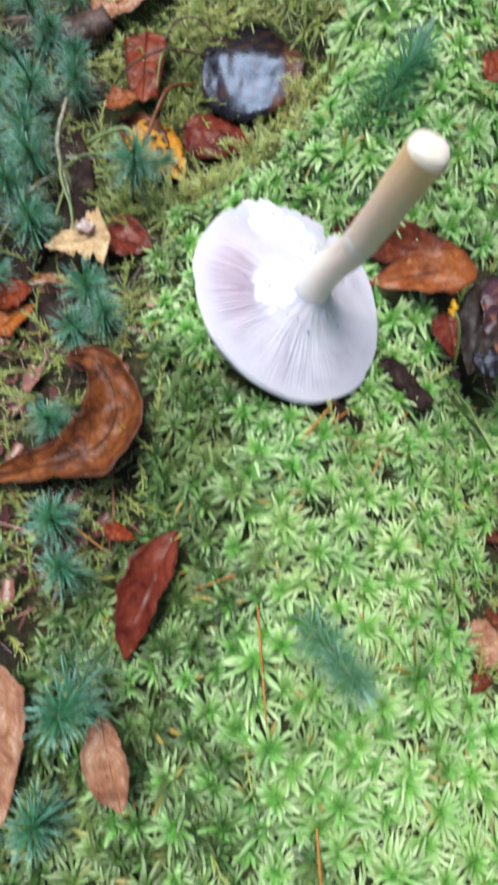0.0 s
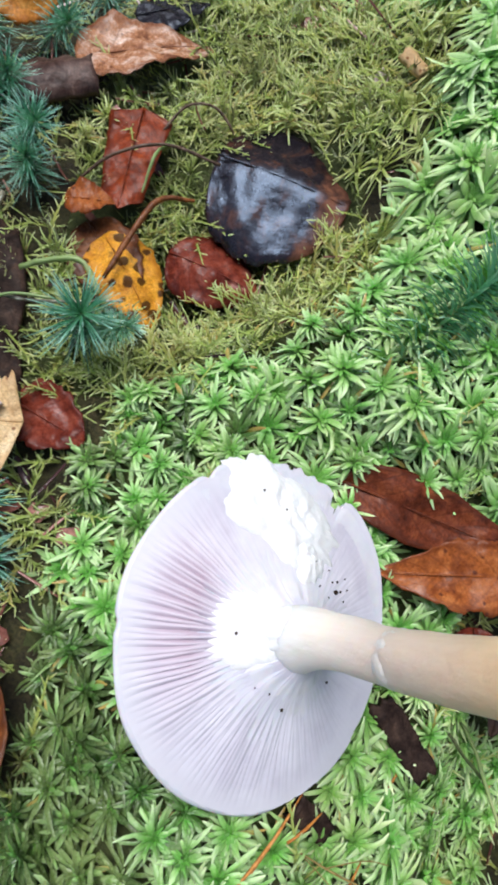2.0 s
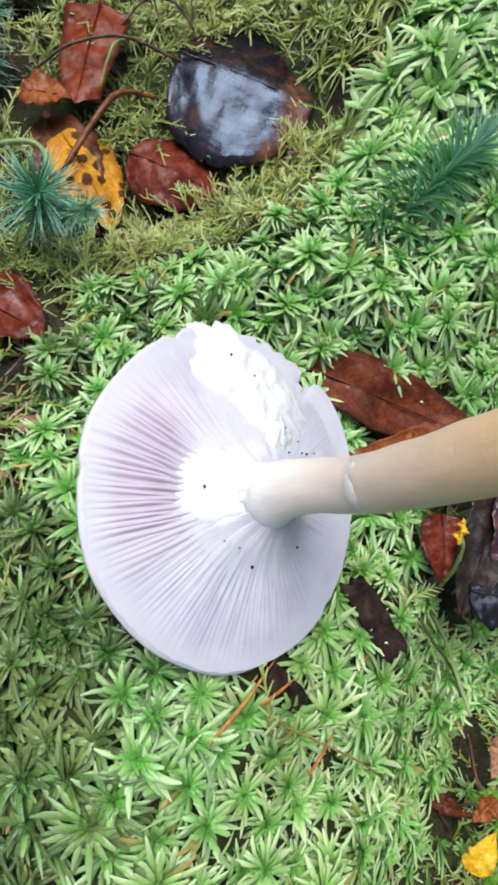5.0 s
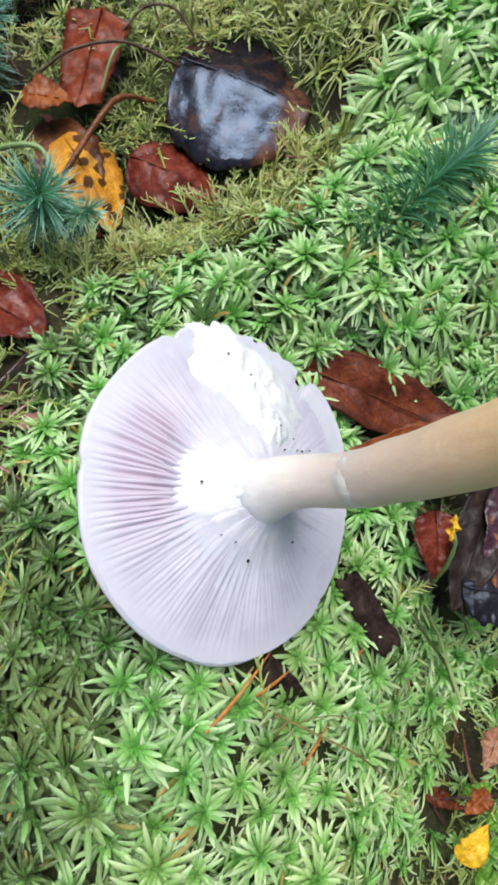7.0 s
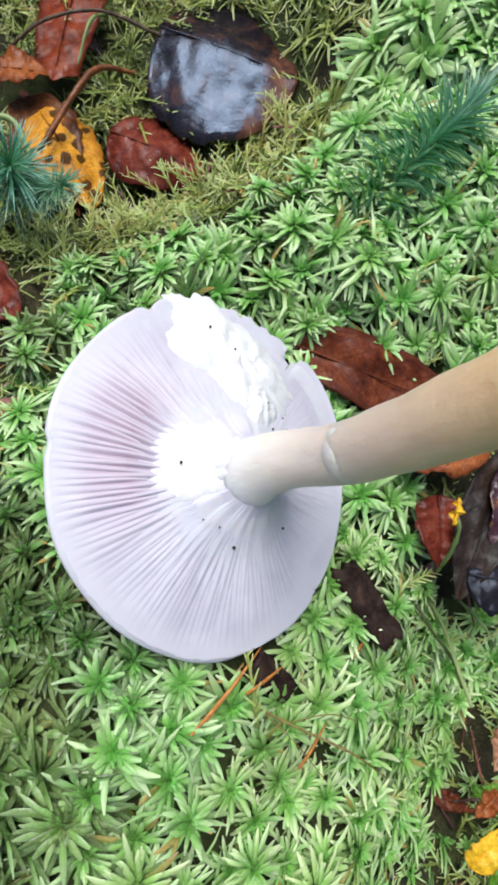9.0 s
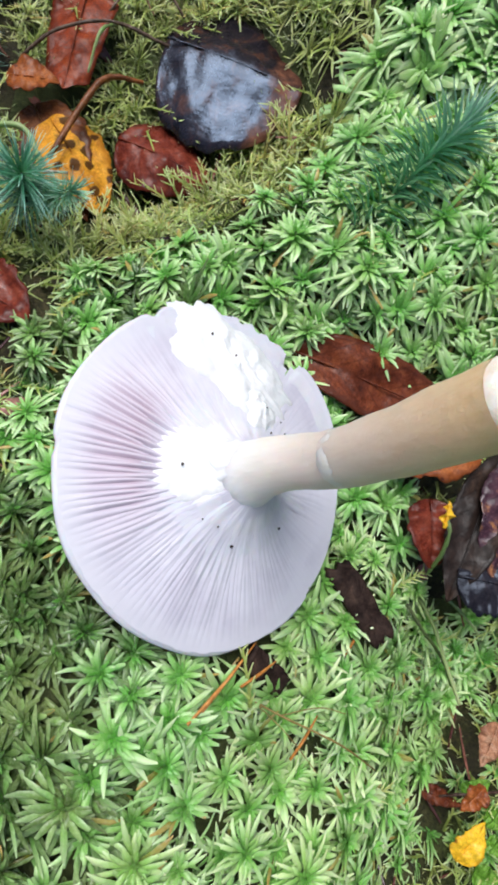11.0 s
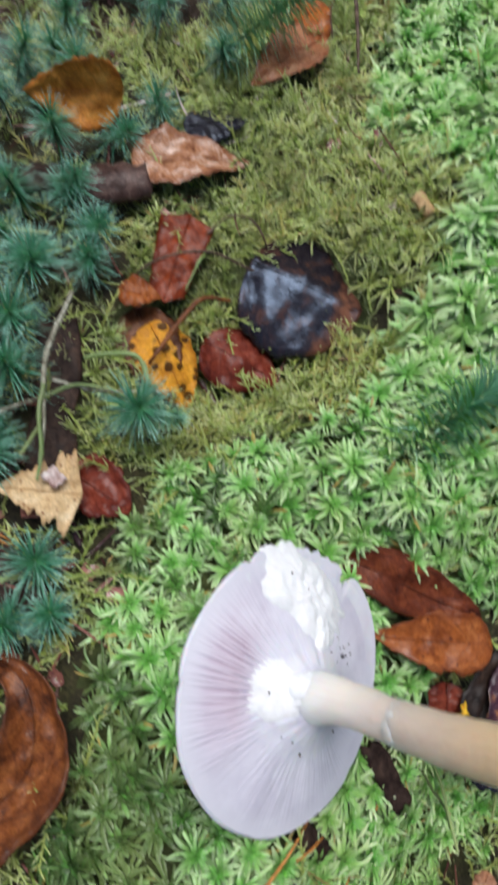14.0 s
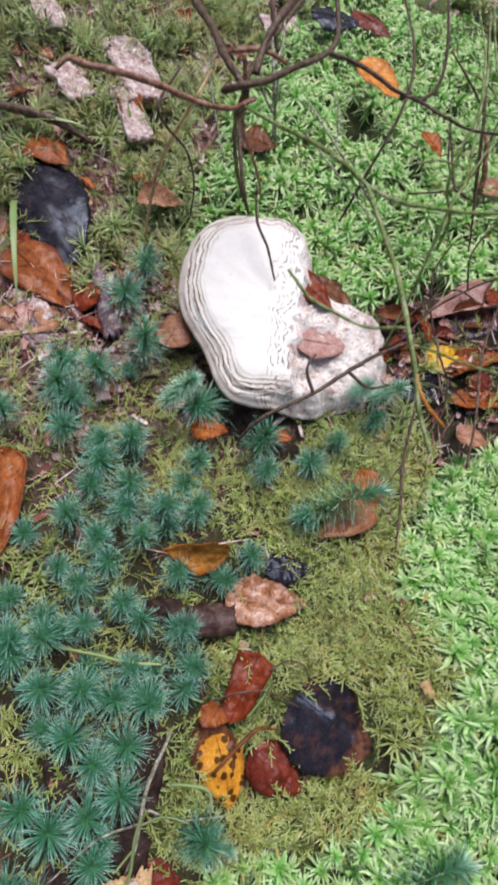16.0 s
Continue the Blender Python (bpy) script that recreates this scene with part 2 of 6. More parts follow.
LICHEN = leaf_material("lichen_twig", (0.10, 0.085, 0.06), (0.30, 0.29, 0.22), (0.66, 0.67, 0.58), wet=0.5, patch_scale=260, coat=0.0, veins=False)
L_GOLD = leaf_material("leaf_gold", (0.70, 0.36, 0.02), (0.85, 0.52, 0.03), (0.88, 0.60, 0.06), (0.20, 0.06, 0.02), 150, 0.22, 0.3)
BARKM = leaf_material("wet_bark", (0.014, 0.009, 0.008), (0.036, 0.022, 0.018), (0.085, 0.05, 0.036), wet=0.5, patch_scale=150, coat=0.0, veins=False, shine=0.3)
WOODM = leaf_material("pale_wood", (0.26, 0.13, 0.11), (0.56, 0.43, 0.41), (0.85, 0.79, 0.78), (0.14, 0.05, 0.04), 190, 0.34, 0.2, 130, coat=0.4, veins=False, relief=0.5)
BARKROLL = leaf_material("birch_bark", (0.03, 0.016, 0.014), (0.075, 0.042, 0.036), (0.16, 0.10, 0.085), wet=0.35, patch_scale=120, coat=0.1, veins=False)
TWIGM = leaf_material("twig_bark", (0.05, 0.032, 0.025), (0.11, 0.07, 0.05), (0.22, 0.16, 0.12), wet=0.4, patch_scale=260, coat=0.2, veins=False)
TWIGDARK = leaf_material("dark_twig_bark", (0.03, 0.015, 0.012), (0.075, 0.04, 0.032), (0.15, 0.10, 0.08), wet=0.35, patch_scale=260, coat=0.2, veins=False)
TWIGPINK = leaf_material("twig_rotten", (0.12, 0.045, 0.03), (0.29, 0.14, 0.095), (0.50, 0.33, 0.26), wet=0.45, patch_scale=200, coat=0.2, veins=False)
NEEDLEM = leaf_material("dry_needle", (0.36, 0.13, 0.03), (0.55, 0.22, 0.05), (0.62, 0.30, 0.10), wet=0.4, coat=0.2, veins=False)

# ---- shape of the ground (centimetres in, metres out) ----
BUMPS = ((-13.5, 45.4, 5.8, 1.9, -2.4), (-1, 8, 4.5, 6, 3.2), (-1, -3, 5, 6, 1.5), (3, 21, 4.5, 3.5, 1.8), (7, 34, 5, 8, 5.9), (11, 5, 4, 9, -5.4), (-4, 25, 4, 3.5, -2.4),
         (-22, 45, 10, 14, -2.1), (4, 68, 12, 14, 3.8), (9, -6, 4, 6, -2.3), (9, 23, 4, 4, 1.3), (-35, 58, 10, 10, -2.6), (0.2, 27.6, 2.2, 2.4, -1.5), (-6, 4, 3, 5, -1.8))


def height(x, y):
    """Height of the moss tips, in cm, at places in cm (numbers or arrays)."""
    z = -0.63 + 0.0 * x
    for a, b, s, u, k in BUMPS:
        z = z + k * np.exp(-((x - a) / s) ** 2 - ((y - b) / u) ** 2)
    return z + 0.22 * np.sin(x * 1.1 + 0.6 * y) * np.cos(0.8 * y - 0.3 * x)


def inside(poly, x, y):
    """Which of the points (arrays) lie in a polygon."""
    hit = np.zeros(x.shape, bool)
    for (x0, y0), (x1, y1) in zip(poly, poly[1:] + poly[:1]):
        cross = ((y0 > y) != (y1 > y)) & (x < (x1 - x0) * (y - y0) / ((y1 - y0) or 1e-9) + x0)
        hit ^= cross
    return hit


BRIGHT = [
    [(-14, -30), (-12.5, -4), (-9.5, 0.5), (-6.0, 4.5), (-4.8, 8), (-5.8, 12), (-5.6, 18), (-3.8, 20.9), (0.9, 23.2), (3.0, 25.6), (3.3, 29), (4.3, 31.5), (4.9, 34.8),
     (1.9, 37.4), (0.3, 41.3), (0.9, 46), (1.7, 50), (5, 53), (22, 58), (30, 40), (24, 18), (11, 17.5), (8.2, 16.6), (8.0, 13.5), (9.0, 11.5), (11.4, 11.0), (12.6, 9.4), (11.2, 8.0), (11.3, 6.2), (11.4, 5.2), (10.3, 4.0), (9.0, 2.6), (8.2, 1.4), (8.0, -1.5), (9.5, -3.5), (14, -8), (12, -30)],
    [(-24.2, 60), (-27, 66), (-28.5, 88), (-24, 112), (10, 118), (24, 80), (7, 69), (-4.8, 64.5), (-7.6, 62.1), (-9.6, 59.3), (-11.7, 58.0), (-13.7, 60.0), (-16.3, 62.4)],
]


def bright_moss(x, y):
    return inside(BRIGHT[0], x, y) | inside(BRIGHT[1], x, y)


# ---- mesh tools ----
def quads_mesh(name, verts, quads, uv, mat, smooth=True):
    """A mesh from arrays: verts (n, 3), quads (m, 4), one uv a vertex."""
    me = bpy.data.meshes.new(name)
    me.vertices.add(len(verts))
    me.vertices.foreach_set("co", np.ascontiguousarray(verts, np.float32).ravel())
    k = quads.shape[1]
    me.loops.add(quads.size)
    me.loops.foreach_set("vertex_index", np.ascontiguousarray(quads, np.int32).ravel())
    me.polygons.add(len(quads))
    me.polygons.foreach_set("loop_start", np.arange(0, quads.size, k, dtype=np.int32))
    layer = me.uv_layers.new(name="UVMap")
    layer.data.foreach_set("uv", np.ascontiguousarray(uv[quads.ravel()], np.float32).ravel())
    me.polygons.foreach_set("use_smooth", np.full(len(quads), smooth))
    me.materials.append(mat)
    me.update(calc_edges=True)
    me.validate()
    return me


def blades(p0, az, e0, e1, length, width, profile, fold=0.3, u0=0.0, u1=1.0, each=None, slope=None, curl=None):
    """Many narrow folded leaflets: arrays of roots (n, 3), headings, first and last elevation (radians), lengths and widths.
    Returns verts, quads and uv."""
    n, k = len(p0), len(profile)
    s = np.linspace(0, 1, k)
    el = e0[:, None] + (e1 - e0)[:, None] * s
    step = length[:, None] / (k - 1)
    mid = 0.5 * (el[:, 1:] + el[:, :-1])
    turn = az[:, None] + (0.0 if curl is None else curl[:, None]) * s
    tm = 0.5 * (turn[:, 1:] + turn[:, :-1])
    flat = np.cos(mid) * step
    runx = np.concatenate([np.zeros((n, 1)), np.cumsum(flat * np.cos(tm), 1)], 1)
    runy = np.concatenate([np.zeros((n, 1)), np.cumsum(flat * np.sin(tm), 1)], 1)
    rise = np.concatenate([np.zeros((n, 1)), np.cumsum(np.sin(mid) * step, 1)], 1)
    dx, dy = np.cos(turn), np.sin(turn)
    centre = np.stack([runx, runy, rise], -1)
    side = np.stack([-dy, dx, np.zeros_like(dx)], -1)
    up = np.stack([-np.sin(el) * dx, -np.sin(el) * dy, np.cos(el)], -1)
    w = width[:, None, None] * np.array(profile)[None, :, None]
    v = np.stack([centre - side * w * 0.5, centre - up * w * fold, centre + side * w * 0.5], 2)
    if slope is not None:
        v[..., 2] += v[..., 0] * slope[:, 0, None, None] + v[..., 1] * slope[:, 1, None, None]
    v = v + p0[:, None, None, :]
    i = np.arange(k - 1)[:, None] * 3 + np.array([0, 1])
    i = i.reshape(-1)
    one = np.stack([i, i + 1, i + 4, i + 3], 1)
    quads = (np.arange(n)[:, None, None] * 3 * k + one[None]).reshape(-1, 4)
    uv = np.zeros((n, k, 3, 2))
    uv[..., 0] = (u0 + (u1 - u0) * s)[None, :, None] if np.isscalar(u0) else (u0[:, None] + (u1 - u0)[:, None] * s)[:, :, None]
    uv[..., 1] = (np.random.rand(n) if each is None else each)[:, None, None]
    return v.reshape(-1, 3), quads, uv.reshape(-1, 2)


def join(parts):
    vs, qs, us, at = [], [], [], 0
    for v, q, u in parts:
        vs.append(v), qs.append(q + at), us.append(u)
        at += len(v)
    return np.concatenate(vs), np.concatenate(qs), np.concatenate(us)


def smooth_path(points, radii, steps=6):
    """Catmull-Rom points and radii through the given ones."""
    p = [Vector(q) for q in points]
    p = [p[0] * 2 - p[1]] + p + [p[-1] * 2 - p[-2]]
    r = list(radii)
    out, rad = [], []
    for i in range(1, len(p) - 2):
        for j in range(steps):
            t = j / steps
            a, b, c, d = p[i - 1:i + 3]
            out.append(0.5 * ((2 * b) + (c - a) * t + (2 * a - 5 * b + 4 * c - d) * t * t + (3 * b - a - 3 * c + d) * t ** 3))
            rad.append(r[i - 1] + (r[i] - r[i - 1]) * t)
    out.append(p[-2])
    rad.append(r[-1])
    return out, rad


def tube_arrays(points, radii, sides=7, steps=6, rough=0.0):
    pts, rad = smooth_path(points, radii, steps)
    verts, quads = [], []
    ref = Vector((0.31, 0.22, 0.93))
    for i, (p, r) in enumerate(zip(pts, rad)):
        tan = (pts[min(i + 1, len(pts) - 1)] - pts[max(i - 1, 0)]).normalized()
        a = tan.cross(ref).normalized()
        b = tan.cross(a)
        for j in range(sides):
            th = 2 * math.pi * j / sides
            k = r * (1 + rough * noise.noise(p * 900 + Vector((j * 3.1, 0, 0))))
            verts.append(p + (a * math.cos(th) + b * math.sin(th)) * k)
    n = len(pts)
    for i in range(n - 1):
        for j in range(sides):
            j2 = (j + 1) % sides
            quads.append((i * sides + j, i * sides + j2, (i + 1) * sides + j2, (i + 1) * sides + j))
    verts += [pts[0], pts[-1]]
    for j in range(0, sides - 1, 2):
        quads.append((len(verts) - 2, (j + 2) % sides, j + 1, j))
        e = (n - 1) * sides
        quads.append((len(verts) - 1, e + j, e + j + 1, e + (j + 2) % sides))
    uv = np.zeros((len(verts), 2))
    uv[:-2, 0] = np.repeat(np.linspace(0, 1, n), sides)
    uv[-1, 0] = 1
    uv[:, 1] = random.random()
    return np.array([tuple(v) for v in verts]), np.array(quads), uv


def tube(name, points, radii, mat, parent=None, sides=7, steps=6, rough=0.25):
    """A round stalk or twig through points in metres."""
    ob = new(name, quads_mesh(name, *tube_arrays(points, radii, sides, steps, rough), mat))
    ob.parent = parent
    return ob


def part(name, mesh, parent, label=""):
    ob = new(name, mesh)
    ob.parent = parent
    if label:
        ob["label"] = label
    return ob


def cm(*p):
    return Vector(p) * CM


# ---- ground sheet ----
def graded(lo, hi, step, reach):
    inner = list(np.arange(lo, hi + step / 2, step))
    out, d, s = [], 0.0, step
    while d < reach:
        s *= 1.35
        d += s
        out.append(d)
    return np.array([lo - d for d in reversed(out)] + inner + [hi + d for d in out])


def build_ground():
    xs, ys = graded(-62, 36, 0.7, 6000), graded(-16, 130, 0.7, 6000)
    x, y = np.meshgrid(xs, ys)
    z = height(x, y) - np.where(bright_moss(x, y), 0.85, 0.5)
    rough = np.array([noise.noise(Vector((a * 0.9, b * 0.9, 0))) * 0.35 + noise.noise(Vector((a * 2.7, b * 2.7, 5))) * 0.14 for a, b in zip(x.ravel(), y.ravel())])
    far = np.clip((np.hypot(x + 10, y - 50) - 120) / 2000, 0, 1)
    v = np.stack([x.ravel(), y.ravel(), (z.ravel() + rough) * (1 - far.ravel())], 1) * CM
    i = (np.arange(len(ys) - 1)[:, None] * len(xs) + np.arange(len(xs) - 1)).ravel()
    quads = np.stack([i, i + 1, i + len(xs) + 1, i + len(xs)], 1)
    me = quads_mesh("ground", v, quads, v[:, :2], SOIL)
    me.materials.append(BED)
    mx, my = v[quads].mean(1)[:, 0] / CM, v[quads].mean(1)[:, 1] / CM
    mossy = bright_moss(mx, my) | (mx > -9) & (mx < 14) & (my > 20) & (my < 50) & ~((my > 28) & bright_moss(mx + 1.0, my))
    me.polygons.foreach_set("material_index", mossy.astype(np.int32))
    ob = new("ground", me)
    tagged(ob, "dark wet peaty forest soil with rotting litter", "ground", kind="structure")


build_ground()

# ---- the upturned mushroom ----
CAP_C = cm(0.9, 12.75, 2.5)
CAP_N = Vector((0.53, 0.0, 0.848)).normalized()
CAP_U = Vector((0.848, 0.0, -0.53)).normalized()
CAP_M = Matrix((CAP_U, Vector((0, 1, 0)), CAP_N)).transposed().to_4x4()
CAP_M.translation = CAP_C
CAP_R = 4.42


def rim(a):
    """Cap radius in cm by angle, with the torn, crumbling gap towards the far side."""
    a = a % (2 * math.pi)
    r = CAP_R + 0.22 * math.cos(a - 1.4) + 0.45 * math.exp(-(((a - 0.80) / 0.42) ** 2)) + 0.02 * math.sin(7 * a)
    gap = math.exp(-(((a - 1.66) / 0.58) ** 8))
    crumb = 0.035 * noise.noise(Vector((a * 7, 3, 0))) + 0.045 * noise.noise(Vector((a * 17, 7, 0))) + 0.02 * noise.noise(Vector((a * 45, 7, 0)))
    notch = 0.17 * math.exp(-(((a - 1.13) / 0.05) ** 2)) + 0.035 * math.exp(-(((a - 2.2) / 0.025) ** 2)) + 0.025 * math.exp(-(((a - 3.2) / 0.025) ** 2)) + 0.025 * math.exp(-(((a - 5.75) / 0.06) ** 2))
    return r * (1 - gap * (0.0 + crumb) - notch + 0.004 * math.sin(150 * a) * (1 - gap))


def gill_floor(x, y):
    """Height of the gilled surface over the rim plane, in cm."""
    f = min(1.0, math.hypot(x, y) / CAP_R)
    return 1.25 * (1 - f) ** 1.15 - 0.25 * math.exp(-((x + 1.6) / 0.9) ** 2 - (y / 1.2) ** 2) + 0.62 * math.exp(-(x * x + y * y) / 1.15) - 0.12


def torn(a, f):
    """How far the gills are torn away to white flesh at angle a and radius share f."""
    g = math.exp(-(((a - 1.62) / 0.55) ** 4)) * min(1.0, max(0.0, (f - 0.42) * 8))
    return g


def build_mushroom():
    m = Mat("gills")
    sep, at = m.n("SeparateXYZ"), m.n("SeparateXYZ")
    m.link(m.coords("UV"), sep.inputs[0])
    m.link(m.coords(), at.inputs[0])
    turn = m.math("ABSOLUTE", m.math("ADD", m.math("ARCTAN2", m.math("ADD", at.outputs[1], -0.002), m.math("MULTIPLY", at.outputs[0], -1.0)), m.math("MULTIPLY", m.math("SUBTRACT", m.noise(90, 3), 0.5), 0.5)))
    # left sector more lilac; gill sides darker than gill edges
    lilac_side = m.math("MULTIPLY", m.ramp(turn, [(0.28, (1, 1, 1)), (0.92, (0, 0, 0))]), m.ramp(sep.outputs[0], [(0.40, (0, 0, 0)), (0.62, (1, 1, 1)), (0.78, (0.8, 0.8, 0.8)), (0.98, (0.05, 0.05, 0.05))]))
    face = m.mix(lilac_side, m.ramp(m.noise(45, 4), [(0.35, (0.60, 0.57, 0.66)), (0.6, (0.75, 0.72, 0.80))]), (0.50, 0.39, 0.47))
    edge = m.mix(lilac_side, m.ramp(m.noise(45, 4), [(0.35, (0.62, 0.58, 0.67)), (0.6, (0.76, 0.73, 0.81))]), (0.67, 0.58, 0.66))
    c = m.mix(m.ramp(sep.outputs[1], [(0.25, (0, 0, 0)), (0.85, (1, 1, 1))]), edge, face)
    c = m.mix(m.ramp(sep.outputs[0], [(0.82, (0, 0, 0)), (0.98, (0.8, 0.8, 0.8))]), c, (0.73, 0.71, 0.77))
    m.set(Base_Color=c, Roughness=0.55)
    m.set(Subsurface_Weight=0.15, Subsurface_Scale=0.002, Subsurface_Radius=(1.0, 0.85, 0.85))
    gill_mat = m.m
    m = Mat("white_flesh")
    c = m.ramp(m.noise(420, 5), [(0.3, (0.82, 0.81, 0.82)), (0.6, (0.90, 0.90, 0.90))])
    m.set(Base_Color=c, Roughness=0.6, Subsurface_Weight=0.4, Subsurface_Scale=0.004, Subsurface_Radius=(1.0, 0.9, 0.9))
    m.bump(m.noise(700, 5), 0.25, 0.0008)
    flesh = m.m
    m = Mat("cap_skin")
    c = m.ramp(m.noise(120, 5), [(0.3, (0.66, 0.64, 0.70)), (0.65, (0.75, 0.73, 0.78))])
    m.set(Base_Color=c, Roughness=0.45, Subsurface_Weight=0.2, Subsurface_Scale=0.003)
    skin = m.m
    m = Mat("stem_skin")
    sep = m.n("SeparateXYZ")
    m.link(m.coords("UV"), sep.inputs[0])
    c = m.ramp(sep.outputs[0], [(0.0, (0.88, 0.86, 0.88)), (0.16, (0.88, 0.86, 0.87)), (0.27, (0.92, 0.88, 0.84)), (0.45, (0.90, 0.82, 0.74)), (0.62, (0.80, 0.68, 0.60)), (0.82, (0.79, 0.61, 0.47)), (0.98, (0.86, 0.58, 0.32))])
    streak = m.n("Mapping")
    streak.inputs["Scale"].default_value = (900, 900, 60)
    m.link(m.coords(), streak.inputs[0])
    c = m.mix(0.09, c, m.ramp(m.noise(1.0, 4, co=streak.outputs[0]), [(0.3, (0.38, 0.28, 0.16)), (0.6, (0.82, 0.76, 0.66))]))
    m.set(Base_Color=c, Roughness=0.5, Subsurface_Weight=0.6, Subsurface_Scale=0.006, Subsurface_Radius=(1.0, 0.7, 0.5))
    m.bump(m.noise(260, 7, 0.65), 0.5, 0.0012)
    stem_mat = m.m

    root = tagged(new("mushroom"), "upturned white mushroom, lilac gills, torn rim, tan stem, on moss", "mushroom")
    root.matrix_world = CAP_M

    # cap: outer dome below, rim lip, shallow inner bowl
    na, shell = 160, [(0.0, -2.3), (0.3, -2.22), (0.55, -1.95), (0.75, -1.5), (0.9, -0.9), (0.975, -0.42), (1.0, -0.26), (1.004, -0.19), (0.996, -0.14), (0.975, -0.125), (0.8, -0.05), (0.65, 0.1), (0.5, 0.3), (0.35, 0.52), (0.2, 0.72), (0.0, 0.9)]
    verts, quads = [], []
    for f, z in shell:
        for i in range(na):
            a = 2 * math.pi * i / na
            r = rim(a) * f
            d = 0.05 * noise.noise(Vector((math.cos(a) * f * 3, math.sin(a) * f * 3, z)))
            if len(verts) > 9 * na:
                z = gill_floor(r * math.cos(a), r * math.sin(a)) + 0.05 * noise.noise(Vector((math.cos(a) * 6, math.sin(a) * 6, f * 2.5))) * min(1.0, 4 * (1 - f)) - 0.012
            verts.append((r * math.cos(a) * CM, r * math.sin(a) * CM, (z + d * (len(verts) < 7 * na)) * CM))
    for k in range(len(shell) - 1):
        for i in range(na):
            j = (i + 1) % na
            quads.append((k * na + i, k * na + j, (k + 1) * na + j, (k + 1) * na + i))
    v = np.array(verts)
    cap = part("cap", quads_mesh("cap", v, np.array(quads), v[:, :2] * 10, skin), root, "smooth off-white cap skin")

    # gills: thin fins from stem to rim, every second one short
    count, ns = 150, 16
    for i in range(count):
        a = 2 * math.pi * i / count + 0.010 * random.uniform(-1, 1)
        f0 = 0.17 if i % 2 == 0 else random.uniform(0.42, 0.62)
        wob, tall = random.uniform(0, 6), 1 + random.uniform(-0.25, 0.25)
        gv, gq, gu = [], [], []
        for k in range(ns + 1):
            f = f0 + (0.984 - f0) * k / ns
            aa = a + 0.008 * math.sin(f * 8 + wob)
            r = rim(aa) * f
            cx, cy = r * math.cos(aa), r * math.sin(aa)
            low = gill_floor(cx, cy) + 0.05 * noise.noise(Vector((math.cos(aa) * 6, math.sin(aa) * 6, f * 2.5))) * min(1.0, 4 * (1 - f))
            side = abs(((aa % (2 * math.pi)) - 3.13))
            lush = 1.1 * math.exp(-((side / 0.60) ** 4)) + 0.14 + 0.16 * math.exp(-(((aa % (2 * math.pi)) - 4.3) / 0.7) ** 2)
            crest = min(1.0, max(0.0, (f - 0.32) * 4)) * (0.13 * (1 - f) + 0.03) * min(1.0, (f - f0) * 6 + 0.05) * min(1.0, (0.985 - f) * 7) * tall * (1 - 0.95 * torn(a, f)) * lush
            wdt = math.pi * r / count * (1.4 if i % 2 else 1.7)
            for off, up, v in ((-1.0, -0.12, 1.0), (-0.40, 0.55, 0.7), (0.0, 1.0, 0.0), (0.40, 0.55, 0.7), (1.0, -0.12, 1.0)):
                gv.append(((cx - off * wdt * math.sin(aa)) * CM, (cy + off * wdt * math.cos(aa)) * CM, (low + crest * up) * CM))
                gu.append((f, v))
        for k in range(ns):
            for j in range(4):
                o = k * 5 + j
                gq.append((o, o + 5, o + 6, o + 1))
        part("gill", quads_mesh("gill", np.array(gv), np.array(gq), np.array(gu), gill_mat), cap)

    # torn white flesh: lumpy sheets on the gap and round the stem
    def lump_sheet(name, cx, cy, rx, ry, z0, dome, seed, label, turn=0.0, ragged=0.09, rough=1.0):
        n, rings = 96, 24
        vs, qs = [], []
        for k in range(rings + 1):
            f = k / rings
            for i in range(n):
                a = 2 * math.pi * i / n
                edge = 1 + 0.26 * noise.noise(Vector((math.cos(a) * 2.2, math.sin(a) * 2.2, seed))) + ragged * noise.noise(Vector((math.cos(a) * 7, math.sin(a) * 7, seed)))
                px, py = rx * f * edge * math.cos(a), ry * f * edge * math.sin(a)
                x, y = cx + px * math.cos(turn) - py * math.sin(turn), cy + px * math.sin(turn) + py * math.cos(turn)
                rr = min(1.0, math.hypot(x, y) / CAP_R)
                lump = rough * (0.13 * noise.noise(Vector((x * 1.6, y * 1.6, seed))) + 0.10 * noise.noise(Vector((x * 3.6, y * 3.6, seed))) + 0.06 * noise.noise(Vector((x * 9, y * 9, seed))))
                z = gill_floor(x, y) + z0 + dome * (1 - f * f) + lump * (1.1 - f) - 0.16 * f ** 3
                vs.append((x * CM, y * CM, z * CM))
        for k in range(rings):
            for i in range(n):
                j = (i + 1) % n
                qs.append((k * n + i, (k + 1) * n + i, (k + 1) * n + j, k * n + j))
        vv = np.array(vs)
        part(name, quads_mesh(name, vv, np.array(qs), vv[:, :2], flesh), root, label)

    lump_sheet("torn_flesh", -0.20, 3.20, 2.30, 1.35, 0.08, 0.16, 2.0, "bright white torn flesh at the broken rim", -0.30, 0.09)
    lump_sheet("torn_flesh", 0.55, 2.25, 0.80, 0.95, 0.04, 0.14, 5.0, "bright white torn flesh at the broken rim", 0.3, 0.14)
    lump_sheet("veil_remnant", -1.42, 0.08, 1.05, 1.22, 0.03, 0.12, 9.0, "bright white smooth flesh beside the stem", 0.0, 0.02, 0.3)

    lump_sheet("veil_remnant", -0.40, 0.20, 0.92, 0.70, -0.03, 0.44, 4.0, "bright white smooth flesh beside the stem", 0.0, 0.0, 0.15)

    # stem: rises from the cap, swelling towards the cut end
    inv = CAP_M.inverted()
